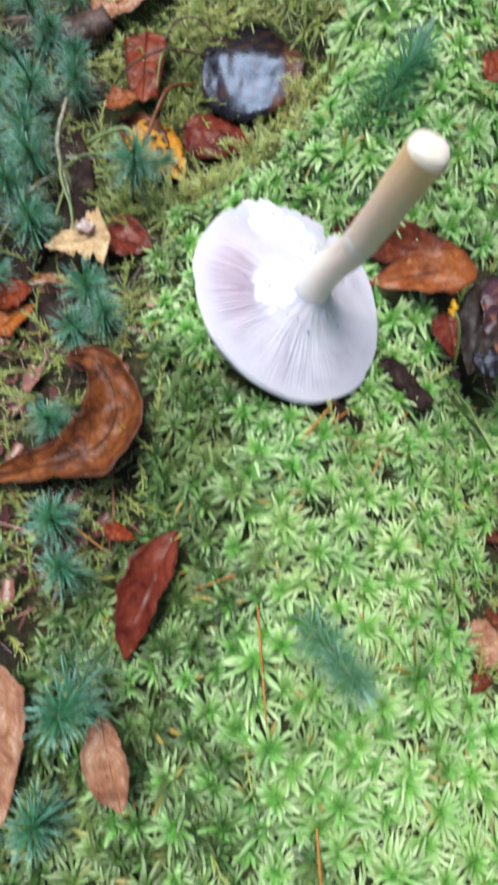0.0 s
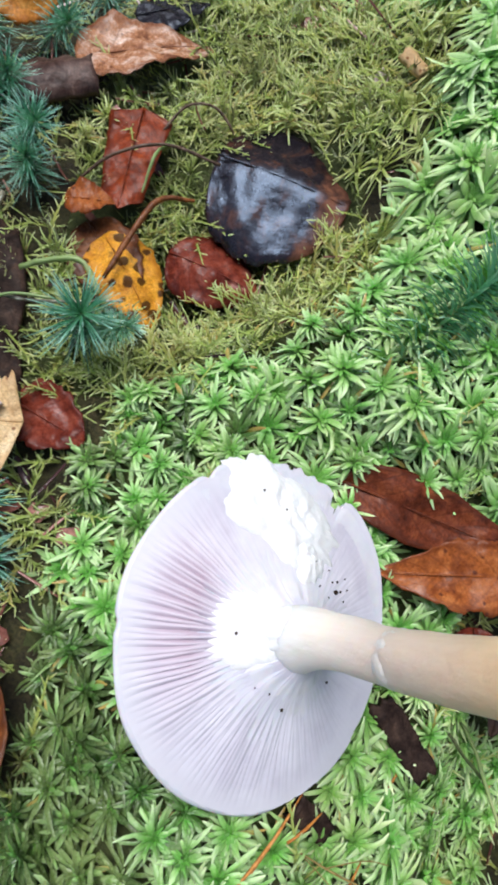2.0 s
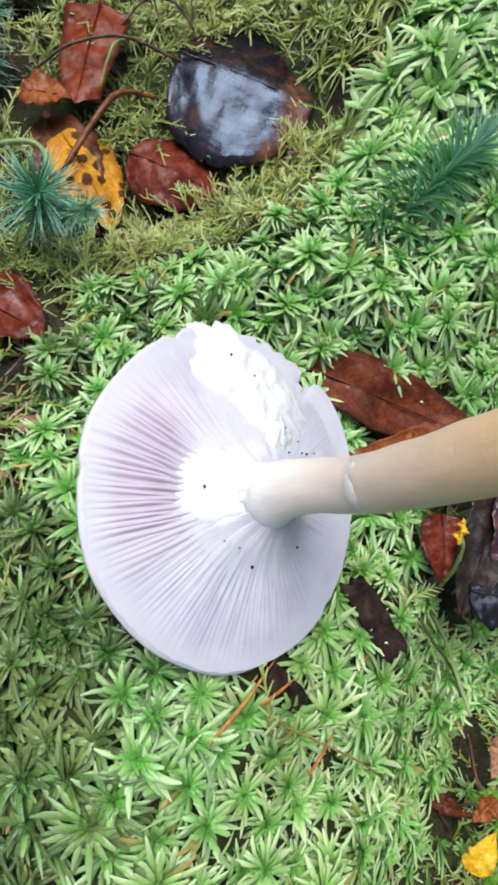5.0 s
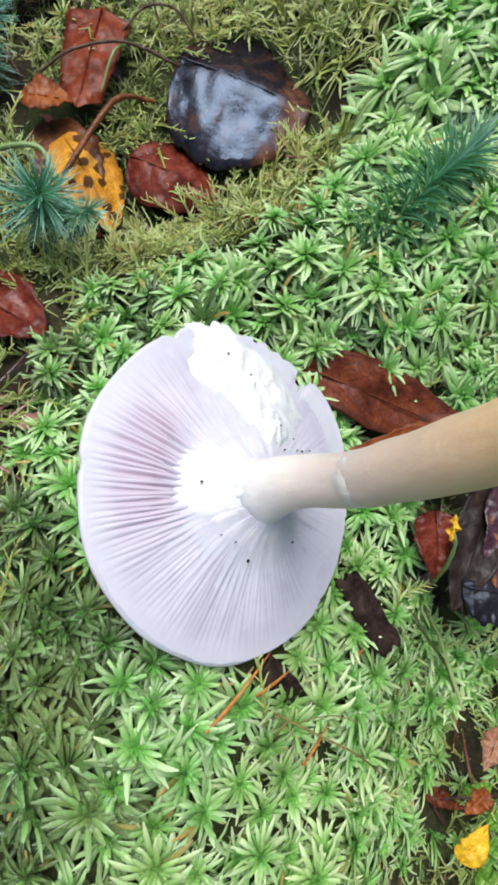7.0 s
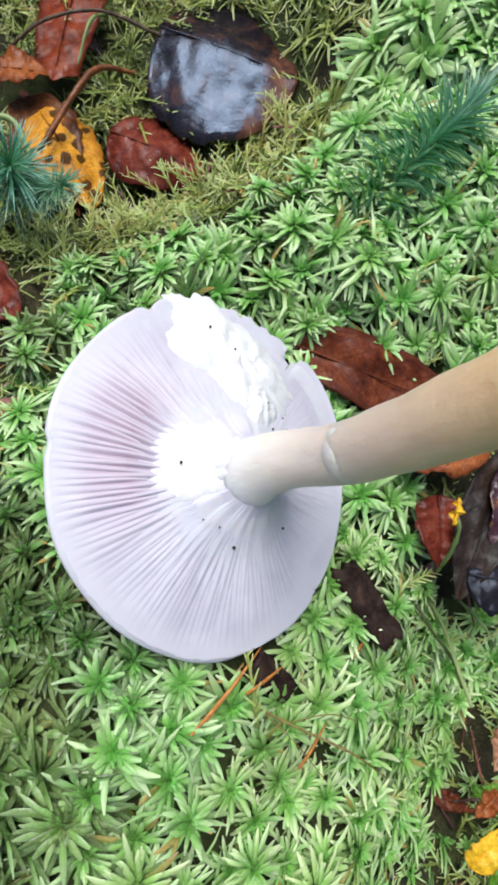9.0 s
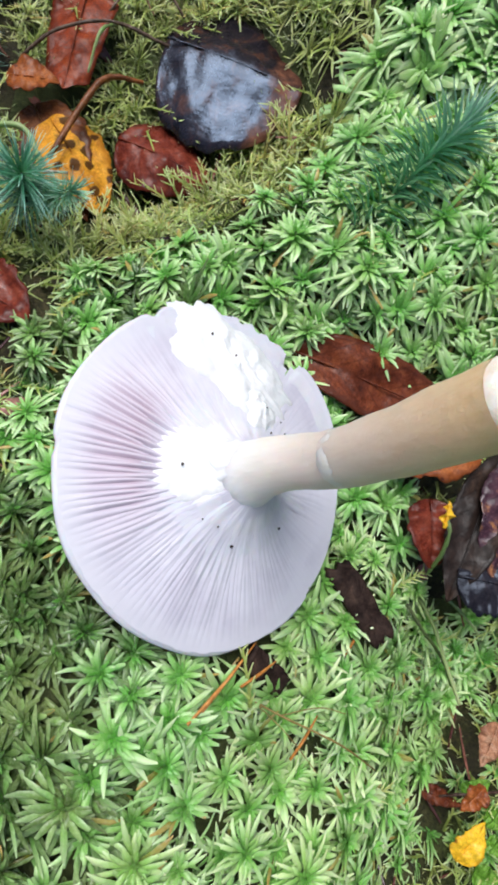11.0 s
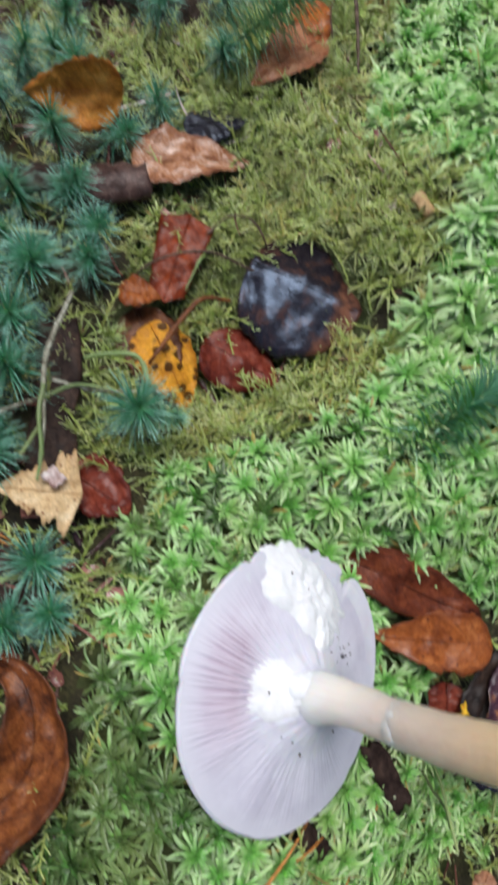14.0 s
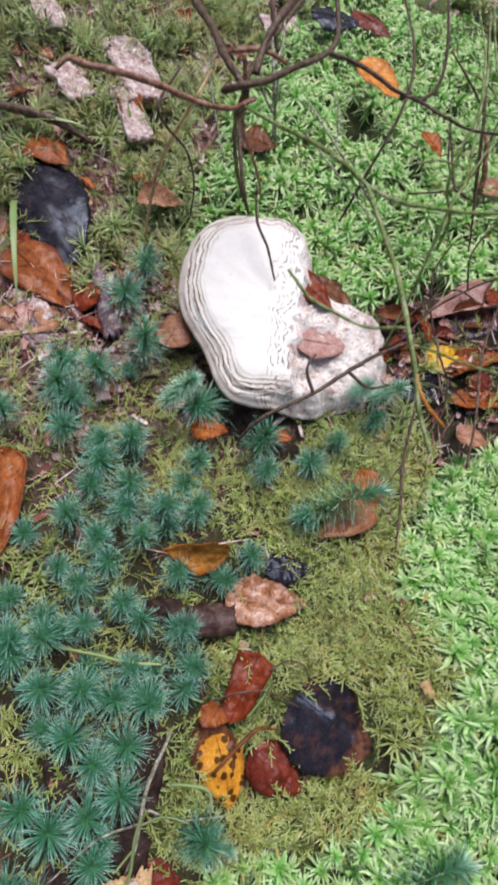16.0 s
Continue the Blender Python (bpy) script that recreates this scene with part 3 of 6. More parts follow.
    path = [inv @ cm(*p) for p in ((0.95, 12.75, 2.5), (1.40, 12.8, 3.3), (1.80, 12.9, 4.1), (2.35, 12.88, 5.0), (2.98, 12.76, 6.2), (3.64, 12.72, 8.1), (4.38, 12.8, 10.15))]
    pts, rad = smooth_path(path, [0.0070, 0.0068, 0.0065, 0.0062, 0.0060, 0.0063, 0.0066], 8)
    n = 40
    sv, sq, su = [], [], []
    for i, (p, r) in enumerate(zip(pts, rad)):
        tan = (pts[min(i + 1, len(pts) - 1)] - pts[max(i - 1, 0)]).normalized()
        a = tan.cross(Vector((0, 1, 0))).normalized()
        b = tan.cross(a)
        for j in range(n):
            th = 2 * math.pi * j / n
            d = (r + 0.0016 * math.exp(-max(0.0, p.z / CM - 1.2) / 0.5)) * (1 + 0.05 * noise.noise(p * 120 + Vector((math.cos(th), math.sin(th), 0))) + 0.015 * noise.noise(p * 700 + Vector((4 * math.cos(th), 4 * math.sin(th), 0))))
            sv.append(p + (a * math.cos(th) + b * math.sin(th)) * d)
            su.append((i / (len(pts) - 1), j / n))
    for i in range(len(pts) - 1):
        for j in range(n):
            sq.append((i * n + j, i * n + (j + 1) % n, (i + 1) * n + (j + 1) % n, (i + 1) * n + j))
    stem = part("stem", quads_mesh("stem", np.array([tuple(q) for q in sv]), np.array(sq), np.array(su), stem_mat), root, "cream to tan stem")
    # cut end: a slightly domed pale disc
    tan = (pts[-1] - pts[-2]).normalized()
    a = tan.cross(Vector((0, 1, 0))).normalized()
    b = tan.cross(a)
    ev, eq = [], []
    for k, (f, up) in enumerate(((1.0, -0.03), (0.96, 0.12), (0.82, 0.24), (0.5, 0.31), (0.01, 0.32))):
        for j in range(n):
            th = 2 * math.pi * j / n
            q = pts[-1] + (a * math.cos(th) + b * math.sin(th)) * rad[-1] * f * (1 + 0.03 * noise.noise(Vector((math.cos(th) * 2, math.sin(th) * 2, k)))) + tan * (up + 0.05 * noise.noise(Vector((f * 3, th, 2)))) * CM
            ev.append(tuple(q))
    for k in range(4):
        for j in range(n):
            eq.append((k * n + j, k * n + (j + 1) % n, (k + 1) * n + (j + 1) % n, (k + 1) * n + j))
    ev = np.array(ev)
    m = Mat("stem_core")
    m.set(Base_Color=m.ramp(m.noise(260, 5), [(0.3, (0.86, 0.70, 0.54)), (0.6, (0.94, 0.88, 0.81))]), Roughness=0.6, Subsurface_Weight=0.3, Subsurface_Scale=0.003)
    m.bump(m.noise(600, 5), 0.4, 0.0008)
    part("cut_end", quads_mesh("cut_end", ev, np.array(eq), ev[:, :2], m.m), stem, "clean-cut white stem end")
    # ring: a thin ragged collar part of the way up
    rp = pts[len(pts) * 27 // 40]
    tan = (pts[len(pts) * 27 // 40 + 1] - rp).normalized()
    a = tan.cross(Vector((0, 1, 0))).normalized()
    b = tan.cross(a)
    cv, cq = [], []
    prof = ((0.0056, -0.0036), (0.00595, -0.0024), (0.00612, -0.0010), (0.00616, 0.0002), (0.0060, 0.0012), (0.0055, 0.0018))
    for k, (r, s) in enumerate(prof):
        for j in range(n):
            th = 2 * math.pi * j / n
            w = 0.0013 * noise.noise(Vector((math.cos(th) * 2.5, math.sin(th) * 2.5, 4))) + 0.0010 * noise.noise(Vector((math.cos(th) * 9, math.sin(th) * 9, k)))
            q = rp + (a * math.cos(th) + b * math.sin(th)) * (r + 0.25 * w) + tan * (s + w)
            cv.append(tuple(q))
    for k in range(len(prof) - 1):
        for j in range(n):
            cq.append((k * n + j, k * n + (j + 1) % n, (k + 1) * n + (j + 1) % n, (k + 1) * n + j))
    cv = np.array(cv)
    part("ring", quads_mesh("ring", cv, np.array(cq), np.full((len(cv), 2), 0.5), stem_mat), stem, "thin white ragged ring")
    # specks of dirt on the gills
    for x, y, r in ((-1.15, 3.65, 0.05), (-1.6, -0.05, 0.055), (0.1, -1.65, 0.06), (1.7, 1.45, 0.09), (-0.5, -1.3, 0.035), (1.6, -0.9, 0.05), (0.9, 1.5, 0.04), (-0.9, -1.2, 0.03), (1.95, 1.5, 0.05), (1.55, 1.7, 0.04), (2.1, 1.25, 0.035), (1.8, 1.75, 0.05), (2.3, 1.6, 0.04), (1.3, 1.25, 0.03), (1.4, 2.0, 0.035), (2.2, 1.9, 0.03), (-0.4, 3.3, 0.04), (0.6, 2.1, 0.03)):
        z = gill_floor(x, y) + (0.22 if abs(x + 1.45) < 0.5 and abs(y) < 0.5 else 0.28 if y > 2.05 and x < 1.2 else 0.05 if x > -0.2 else 0.1)
        bm = bmesh.new()
        bmesh.ops.create_icosphere(bm, subdivisions=2, radius=r * 0.7 * CM)
        for vv in bm.verts:
            vv.co = vv.co * (1 + 0.3 * noise.noise(vv.co * 3000)) * Vector((1, 0.8, 0.5)).length * 0.75 + cm(x, y, z)
        me = bpy.data.meshes.new("dirt_speck")
        bm.to_mesh(me)
        bm.free()
        me.materials.append(BARKM)
        part("dirt_speck", me, root)


build_mushroom()

# ---- bracket fungus ----
def build_bracket():
    m = Mat("bracket_skin")
    sep = m.n("SeparateXYZ")
    m.link(m.coords("UV"), sep.inputs[0])
    wob = m.math("ADD", sep.outputs[0], m.math("MULTIPLY", m.noise(30, 5), 0.16))
    band = m.n("TexWave", Scale=7.5, Distortion=3.2, Detail=6.0)
    comb = m.n("CombineXYZ")
    m.link(wob, comb.inputs[0])
    m.link(comb.outputs[0], band.inputs["Vector"])
    lines = m.ramp(band.outputs[1], [(0.0, (0.12, 0.07, 0.045)), (0.12, (0.33, 0.23, 0.16)), (0.28, (0.72, 0.62, 0.50)), (0.6, (0.86, 0.80, 0.70)), (1.0, (0.90, 0.86, 0.78))])
    white = m.ramp(m.noise(220, 6, 0.7), [(0.28, (0.46, 0.37, 0.28)), (0.34, (0.92, 0.89, 0.81)), (0.7, (0.96, 0.94, 0.87))])
    edge = m.ramp(m.math("ADD", sep.outputs[0], m.math("MULTIPLY", m.noise(60, 4), 0.1)), [(0.80, (0, 0, 0)), (0.87, (1, 1, 1))])
    c = m.mix(m.math("MULTIPLY", edge, m.ramp(m.noise(55, 4), [(0.35, (0.35, 0.35, 0.35)), (0.55, (1, 1, 1))])), white, lines)
    lip = m.ramp(m.math("ADD", sep.outputs[0], m.math("MULTIPLY", m.math("SUBTRACT", m.noise(50, 4), 0.5), 0.05)), [(0.935, (0, 0, 0)), (0.965, (1, 1, 1))])
    c = m.mix(lip, c, m.ramp(m.noise(90, 6, 0.7), [(0.3, (0.42, 0.30, 0.22)), (0.45, (0.74, 0.63, 0.53)), (0.65, (0.85, 0.77, 0.68))]))
    near = m.ramp(sep.outputs[1], [(0.22, (0, 0, 0)), (0.36, (1, 1, 1)), (0.58, (1, 1, 1)), (0.64, (0, 0, 0))])
    steps = m.n("TexWave", Scale=5.5, Distortion=2.2, Detail=4.0)
    comb = m.n("CombineXYZ")
    m.link(m.math("ADD", sep.outputs[1], m.math("MULTIPLY", m.noise(40, 6, 0.65), 0.10)), comb.inputs[0])
    m.link(comb.outputs[0], steps.inputs["Vector"])
    dash = m.math("MULTIPLY", m.ramp(steps.outputs[1], [(0.0, (1, 1, 1)), (0.15, (1, 1, 1)), (0.28, (0, 0, 0))]), m.math("MULTIPLY", near, m.ramp(m.noise(150, 3), [(0.43, (0, 0, 0)), (0.55, (0.75, 0.75, 0.75))])))
    rotten = m.ramp(m.noise(130, 8, 0.72, distortion=1.4), [(0.35, (0.22, 0.11, 0.08)), (0.40, (0.54, 0.37, 0.30)), (0.45, (0.85, 0.78, 0.70)), (0.62, (0.94, 0.90, 0.84))])
    rotten = m.mix(m.ramp(m.noise(38, 4), [(0.5, (0, 0, 0)), (0.62, (0.6, 0.6, 0.6))]), rotten, (0.60, 0.38, 0.33))
    crack = m.ramp(m.noise(120, 6, 0.65, distortion=2.0), [(0.475, (1, 1, 1)), (0.5, (0.14, 0.08, 0.05)), (0.525, (1, 1, 1))])
    rotten = m.mix(0.75, rotten, crack, "MULTIPLY")
    c = m.mix(m.ramp(m.math("ADD", sep.outputs[1], m.math("MULTIPLY", m.math("SUBTRACT", m.noise(110, 5), 0.5), 0.3)), [(0.50, (0, 0, 0)), (0.57, (1, 1, 1))]), m.mix(dash, c, (0.12, 0.08, 0.05)), rotten)
    m.set(Base_Color=c, Roughness=0.6)
    m.bump(m.noise(200, 8, 0.72), 0.4, 0.0018)
    skin = m.m
    root = tagged(new("bracket_fungus"), "fallen hoof-shaped bracket fungus, white pores and banded brown rim, among moss", "fungus")
    root.matrix_world = pose(-0.137, 0.542, 0.022, 11, -3, 0)

    def out(a):
        """Outline by angle (cm): long kidney with a bay on the far side."""
        def bump(at, wide):
            d = (a - at + math.pi) % (2 * math.pi) - math.pi
            return math.exp(-(d / wide) ** 2)
        bay = ((a - 1.25 + math.pi) % (2 * math.pi) - math.pi) / 0.48
        r = 7.8 + 1.0 * bump(-0.1, 0.4) + 2.8 * bump(2.6, 0.5) + 0.9 * bump(3.3, 0.35) + 0.5 * bump(-1.85, 0.4) - 2.9 * math.exp(-bay ** 4) + 0.8 * bump(2.05, 0.25) - 0.2 * bump(-0.62, 0.5) - 0.8 * bump(-2.25, 0.5) - 0.7 * bump(-1.3, 0.55)
        return r * (1 + 0.07 * max(0.0, math.cos(a)) * noise.noise(Vector((math.cos(a) * 6, math.sin(a) * 6, 3))) + 0.03 * noise.noise(Vector((math.cos(a) * 2, math.sin(a) * 2, 0))) + 0.012 * noise.noise(Vector((math.cos(a) * 7, math.sin(a) * 7, 0))))

    prof = [(0.0, 1.15), (0.2, 1.18), (0.4, 1.2), (0.55, 1.18), (0.66, 1.12), (0.74, 1.05), (0.80, 0.92), (0.835, 0.78), (0.86, 0.68), (0.885, 0.5), (0.905, 0.3), (0.93, 0.28), (0.95, 0.0), (0.965, -0.25), (0.985, -0.30), (1.0, -0.55), (0.985, -0.85), (0.92, -1.25), (0.78, -1.9), (0.5, -2.8), (0.0, -3.2)]
    inner = np.linspace(0, 0.66, 14)[:-1]
    prof = [(float(f), float(np.interp(f, [p[0] for p in prof[:5]], [p[1] for p in prof[:5]]))) for f in inner] + prof[4:]
    shares, heights = [p[0] for p in prof[:25]], [p[1] for p in prof[:25]]
    n = 150
    vs, qs, us = [], [], []
    for k, (f, z) in enumerate(prof):
        near = f
        for i in range(n):
            a = 2 * math.pi * i / n
            r = out(a) * f
            x, y = r * math.cos(a), r * math.sin(a)
            if k < 25:
                near = max(0.0, 1 - (1 - f) * out(a) / 8.6)
                z = float(np.interp(near, shares, heights))
            past = x + 0.1 + 0.28 * y + 1.1 * noise.noise(Vector((y * 0.7, x * 0.5, 2))) + 0.4 * noise.noise(Vector((y * 2.2, x * 2.2, 5)))
            rot = min(1.0, max(0.0, past / 1.4))
            z2 = z - rot * (1.1 + 0.5 * noise.noise(Vector((x * 0.7, y * 0.7, 8))) - 0.35 * abs(noise.noise(Vector((x * 1.8, y * 1.8, 3)))))
            z2 += rot * (0.22 * noise.noise(Vector((x * 1.1, y * 0.7, 6))) + 0.24 * abs(noise.noise(Vector((x * 3.4, y * 1.9, 4)))) + 0.12 * noise.noise(Vector((x * 6.5, y * 4.0, 1))) - 0.14 * max(0.0, x - 1.5))
            z2 += 0.10 * noise.noise(Vector((x * 0.9, y * 0.9, 0))) + 0.05 * noise.noise(Vector((x * 3, y * 3, 0)))
            if rot < 0.5 and 0.78 < near < 0.94:
                z2 += 0.10 * math.sin(near * 95 + 1.5 * noise.noise(Vector((x * 0.4, y * 0.4, 0))))
            vs.append((x * CM, y * CM, z2 * CM))
            us.append((near if k < 25 else 1.0, min(1.0, max(0.0, 0.5 + past / 8))))
    for k in range(len(prof) - 1):
        for i in range(n):
            j = (i + 1) % n
            qs.append((k * n + i, (k + 1) * n + i, (k + 1) * n + j, k * n + j))
    vs, qs, us = np.array(vs), np.array(qs), np.array(us)
    ring, rot = np.repeat(np.arange(len(prof) - 1), n), us[qs[:, 0], 1] - 0.04
    pores, base = (ring < 17) & (rot < 0.5), (ring < 17) & (rot >= 0.5)
    for name, pick, label in (("margin", ~pores & ~base, "banded brown and cream margin"), ("pore_surface", pores, "creamy white pore surface"), ("broken_base", base, "rotten cracked attachment side")):
        used, idx = np.unique(qs[pick], return_inverse=True)
        part(name, quads_mesh(name, vs[used], idx.reshape(-1, 4), us[used], skin), root, label)


build_bracket()

# ---- fallen leaves ----
FOOT = []   # footprints: where no moss grows through


def outline(shape, t):
    if shape == "round":
        return (math.sin(math.pi * t ** 0.72) ** 0.62) if 0 < t < 1 else 0.0
    if shape == "broad":
        return math.sin(math.pi * t ** 0.85) ** 0.42 if 0 < t < 1 else 0.0
    if shape == "slab":
        return min(1.0, t * 14) * (1 - 0.42 * t) * min(1.0, (1 - t) * 8) if 0 < t < 1 else 0.0
    if shape == "ovate":
        return math.sin(math.pi * t ** 0.68) ** 0.62 if 0 < t < 1 else 0.0
    if shape == "tri":
        return (1 - t) ** 0.85 * min(1.0, t * 9) if t < 1 else 0.0
    if shape == "lance":
        return math.sin(math.pi * t ** 0.9) ** 0.8 if 0 < t < 1 else 0.0
    return (math.sin(math.pi * t ** 0.62) ** 0.95) if 0 < t < 1 else 0.0   # birch


def leaf(label, base, tip, width, mat, shape="birch", roll=0.0, fold=0.12, curl=0.0, bend=0.1, stalk=0.0, ragged=0.08, name="fallen_leaf", group="fallen leaves", seed=None, skew=0.0, arc=0.0, wave=1.0):
    """A fallen leaf from base to tip (cm): fold lifts both halves, curl rolls the sides, bend arches it along its length, roll tips it sideways, skew widens its right half, arc bows the midrib sideways, wave scales its crumples."""
    seed = random.uniform(0, 50) if seed is None else seed
    base, tip = ((p[0], p[1], max(p[2], float(height(p[0], p[1])) - 0.2)) for p in (base, tip))
    b, t = cm(*base), cm(*tip)
    yv = (t - b)
    size = yv.length
    yv.normalize()
    xv = yv.cross(Vector((0, 0, 1))).normalized()
    zv = xv.cross(yv)
    m = Matrix((xv, yv, zv)).transposed().to_4x4()
    m.translation = b
    m = m @ pose(0, 0, 0, 0, roll, 0)
    nu, nv, half = 40, 14, width * CM / 2
    top, uv = [], []
    for i in range(nu + 1):
        tt = i / nu
        w = outline(shape, min(max(tt, 0.004), 0.996)) * half
        for j in range(nv + 1):
            s = (j / nv) * 2 - 1
            saw = 1 + ragged * noise.noise(Vector((tt * 9, s, seed))) * 2 * abs(s) + (0.9 * ragged) * ((tt * 12) % 1 - 0.5) * (abs(s) > 0.8) + 0.4 * ragged * ((tt * 29) % 1 - 0.5) * (abs(s) > 0.95)
            x = s * w * saw * (1 + skew * (1 if s > 0 else -1))
            k = abs(s) * w / max(half, 1e-6)
            z = fold * abs(x) + curl * half * k * k + bend * size * math.sin(math.pi * tt) * 0.5
            z += wave * 0.0024 * noise.noise(Vector((x * 70, tt * 3, seed))) * (size / 0.04) + 0.0011 * noise.noise(Vector((x * 260, tt * 9, seed))) + 0.002 * k * noise.noise(Vector((tt * 6, s * 1.5, seed + 9)))
            z -= 0.00035 * math.exp(-(s / 0.09) ** 2)
            vein = abs(((tt * 7 - abs(s) * 1.6) % 1) - 0.5)
            z -= 0.00016 * math.exp(-(vein / 0.09) ** 2)
            pull = 1 - 0.35 * abs(curl) * k * k
            top.append((x * pull + arc * size * math.sin(math.pi * tt), tt * size, z))
            uv.append((tt, (s + 1) / 2))
    n = (nu + 1) * (nv + 1)
    vs = np.array(top + [(x, y, z - 0.0003) for x, y, z in top])
    i = (np.arange(nu)[:, None] * (nv + 1) + np.arange(nv)).ravel()
    q = np.stack([i, i + 1, i + nv + 2, i + nv + 1], 1)
    edge = [j for j in range(nv + 1)] + [r * (nv + 1) + nv for r in range(1, nu + 1)] + [nu * (nv + 1) + j for j in range(nv - 1, -1, -1)] + [r * (nv + 1) for r in range(nu - 1, 0, -1)]
    ring = [(edge[(k + 1) % len(edge)], e, e + n, edge[(k + 1) % len(edge)] + n) for k, e in enumerate(edge)]
    quads = np.concatenate([q, q[:, ::-1] + n, np.array(ring)])
    root = tagged(new(name), label, "leaf", group)
    root.matrix_world = m
    part("blade", quads_mesh("blade", vs, quads, np.array(uv + uv), mat), root)
    tube("midrib", [(0, 0.0, -0.0001), (0.81 * arc * size, size * 0.3, bend * size * 0.40), (0.89 * arc * size, size * 0.65, bend * size * 0.44), (0.1 * arc * size, size * 0.97, bend * size * 0.05)], [0.0005, 0.0004, 0.0003, 0.0001], mat, root, 5, 4, 0.0)
    if stalk:
        tube("stalk", [(0, 0.0015, 0), (0.1 * stalk * CM, -stalk * 0.4 * CM, 0.1 * stalk * CM), (-0.15 * stalk * CM, -stalk * CM, 0.05 * stalk * CM)], [0.0007, 0.0006, 0.0007], TWIGM, root, 6, 5, 0.1)
    FOOT.append((np.array(base[:2]), np.array(tip[:2]), width * 0.5))
    return root


leaf("black wet rotting leaf with a glossy blue sheen", (-3.5, 30.2, -0.3), (1.9, 28.9, -0.8), 5.8, L_BLACK, "broad", 6, -0.30, 0.0, 0.06, ragged=0.03, skew=0.16, wave=0.4)
leaf("small dark red wet leaf beside the black one", (-4.7, 26.3, -1.6), (-1.0, 25.3, -1.8), 3.0, L_DARKRED, "round", 6, -0.30, 0.0, 0.12, ragged=0.04)
leaf("orange-yellow birch leaf with dark brown spots", (-7.2, 26.3, -1.3), (-4.7, 23.1, -1.9), 2.9, L_YELLOW, "ovate", -6, -0.12, -0.1, 0.16, ragged=0.04)
leaf("brown wet leaf under the yellow one", (-8.0, 26.9, -1.7), (-5.2, 22.8, -2.3), 2.9, L_BROWN, "birch", 4, 0.1, 0.1, 0.05)
leaf("glossy red-brown fallen leaf sunk in olive moss", (-6.7, 31.4, 0.0), (-6.8, 27.1, -0.7), 2.6, L_REDBROWN, "slab", 0, -0.10, 0.0, 0.05, ragged=0.02, wave=0.6)
leaf("dark red-brown oval leaf behind the mushroom", (2.7, 17.9, 0.0), (9.2, 16.7, -0.7), 2.3, L_UMBER, "round", 10, 0.1, 0.1, 0.06, ragged=0.03)
leaf("orange-brown wet leaf behind the mushroom stem", (9.3, 15.9, -0.1), (4.2, 15.2, 0.0), 2.5, L_RUST, "birch", -8, 0.12, 0.15, 0.1)
leaf("wet dark red leaf under the tan one", (-8.6, 18.9, -0.8), (-5.8, 17.8, -0.8), 2.5, L_DARKRED, "round", 0, 0.15, 0.1, 0.08)
leaf("pale tan birch leaf fragment with brown specks", (-7.6, 17.9, 0.3), (-10.7, 17.4, 0.4), 3.4, L_TAN, "tri", 0, 0.06, 0.1, 0.05, ragged=0.22)
leaf("red-brown leaf half hidden in moss", (8.0, 14.1, -0.9), (8.2, 11.9, -1.2), 1.7, L_DARKRED, "ovate", 0, 0.2, ragged=0.04)
leaf("dark wet rotting leaf beside the moss cushion", (10.2, 15.9, -0.6), (8.6, 10.9, -0.8), 1.9, L_COAL, "lance", 12, 0.25, wave=0.5)
leaf("black glossy leaf fold beside the moss cushion", (8.8, 11.7, -0.5), (11.4, 11.5, -0.3), 2.0, L_JET, "ovate", -10, -0.25, wave=0.8)
leaf("wet leaf, orange and dark purple", (10.5, 15.4, -0.2), (9.9, 11.8, -0.4), 2.0, L_PLUM, "ovate", -15, -0.25, ragged=0.05)
leaf("small tan leaf scrap in moss", (11.6, 7.4, -3.0), (11.0, 6.0, -3.1), 1.0, L_PINK, "birch")
leaf("small rusty leaf scrap in moss", (11.3, 5.4, -3.3), (10.5, 4.6, -3.4), 0.8, L_RUST, "birch")
leaf("bright yellow leaf scrap on the dark ground", (10.4, 3.2, -3.4), (11.3, 4.4, -3.2), 1.0, L_GOLD, "birch")


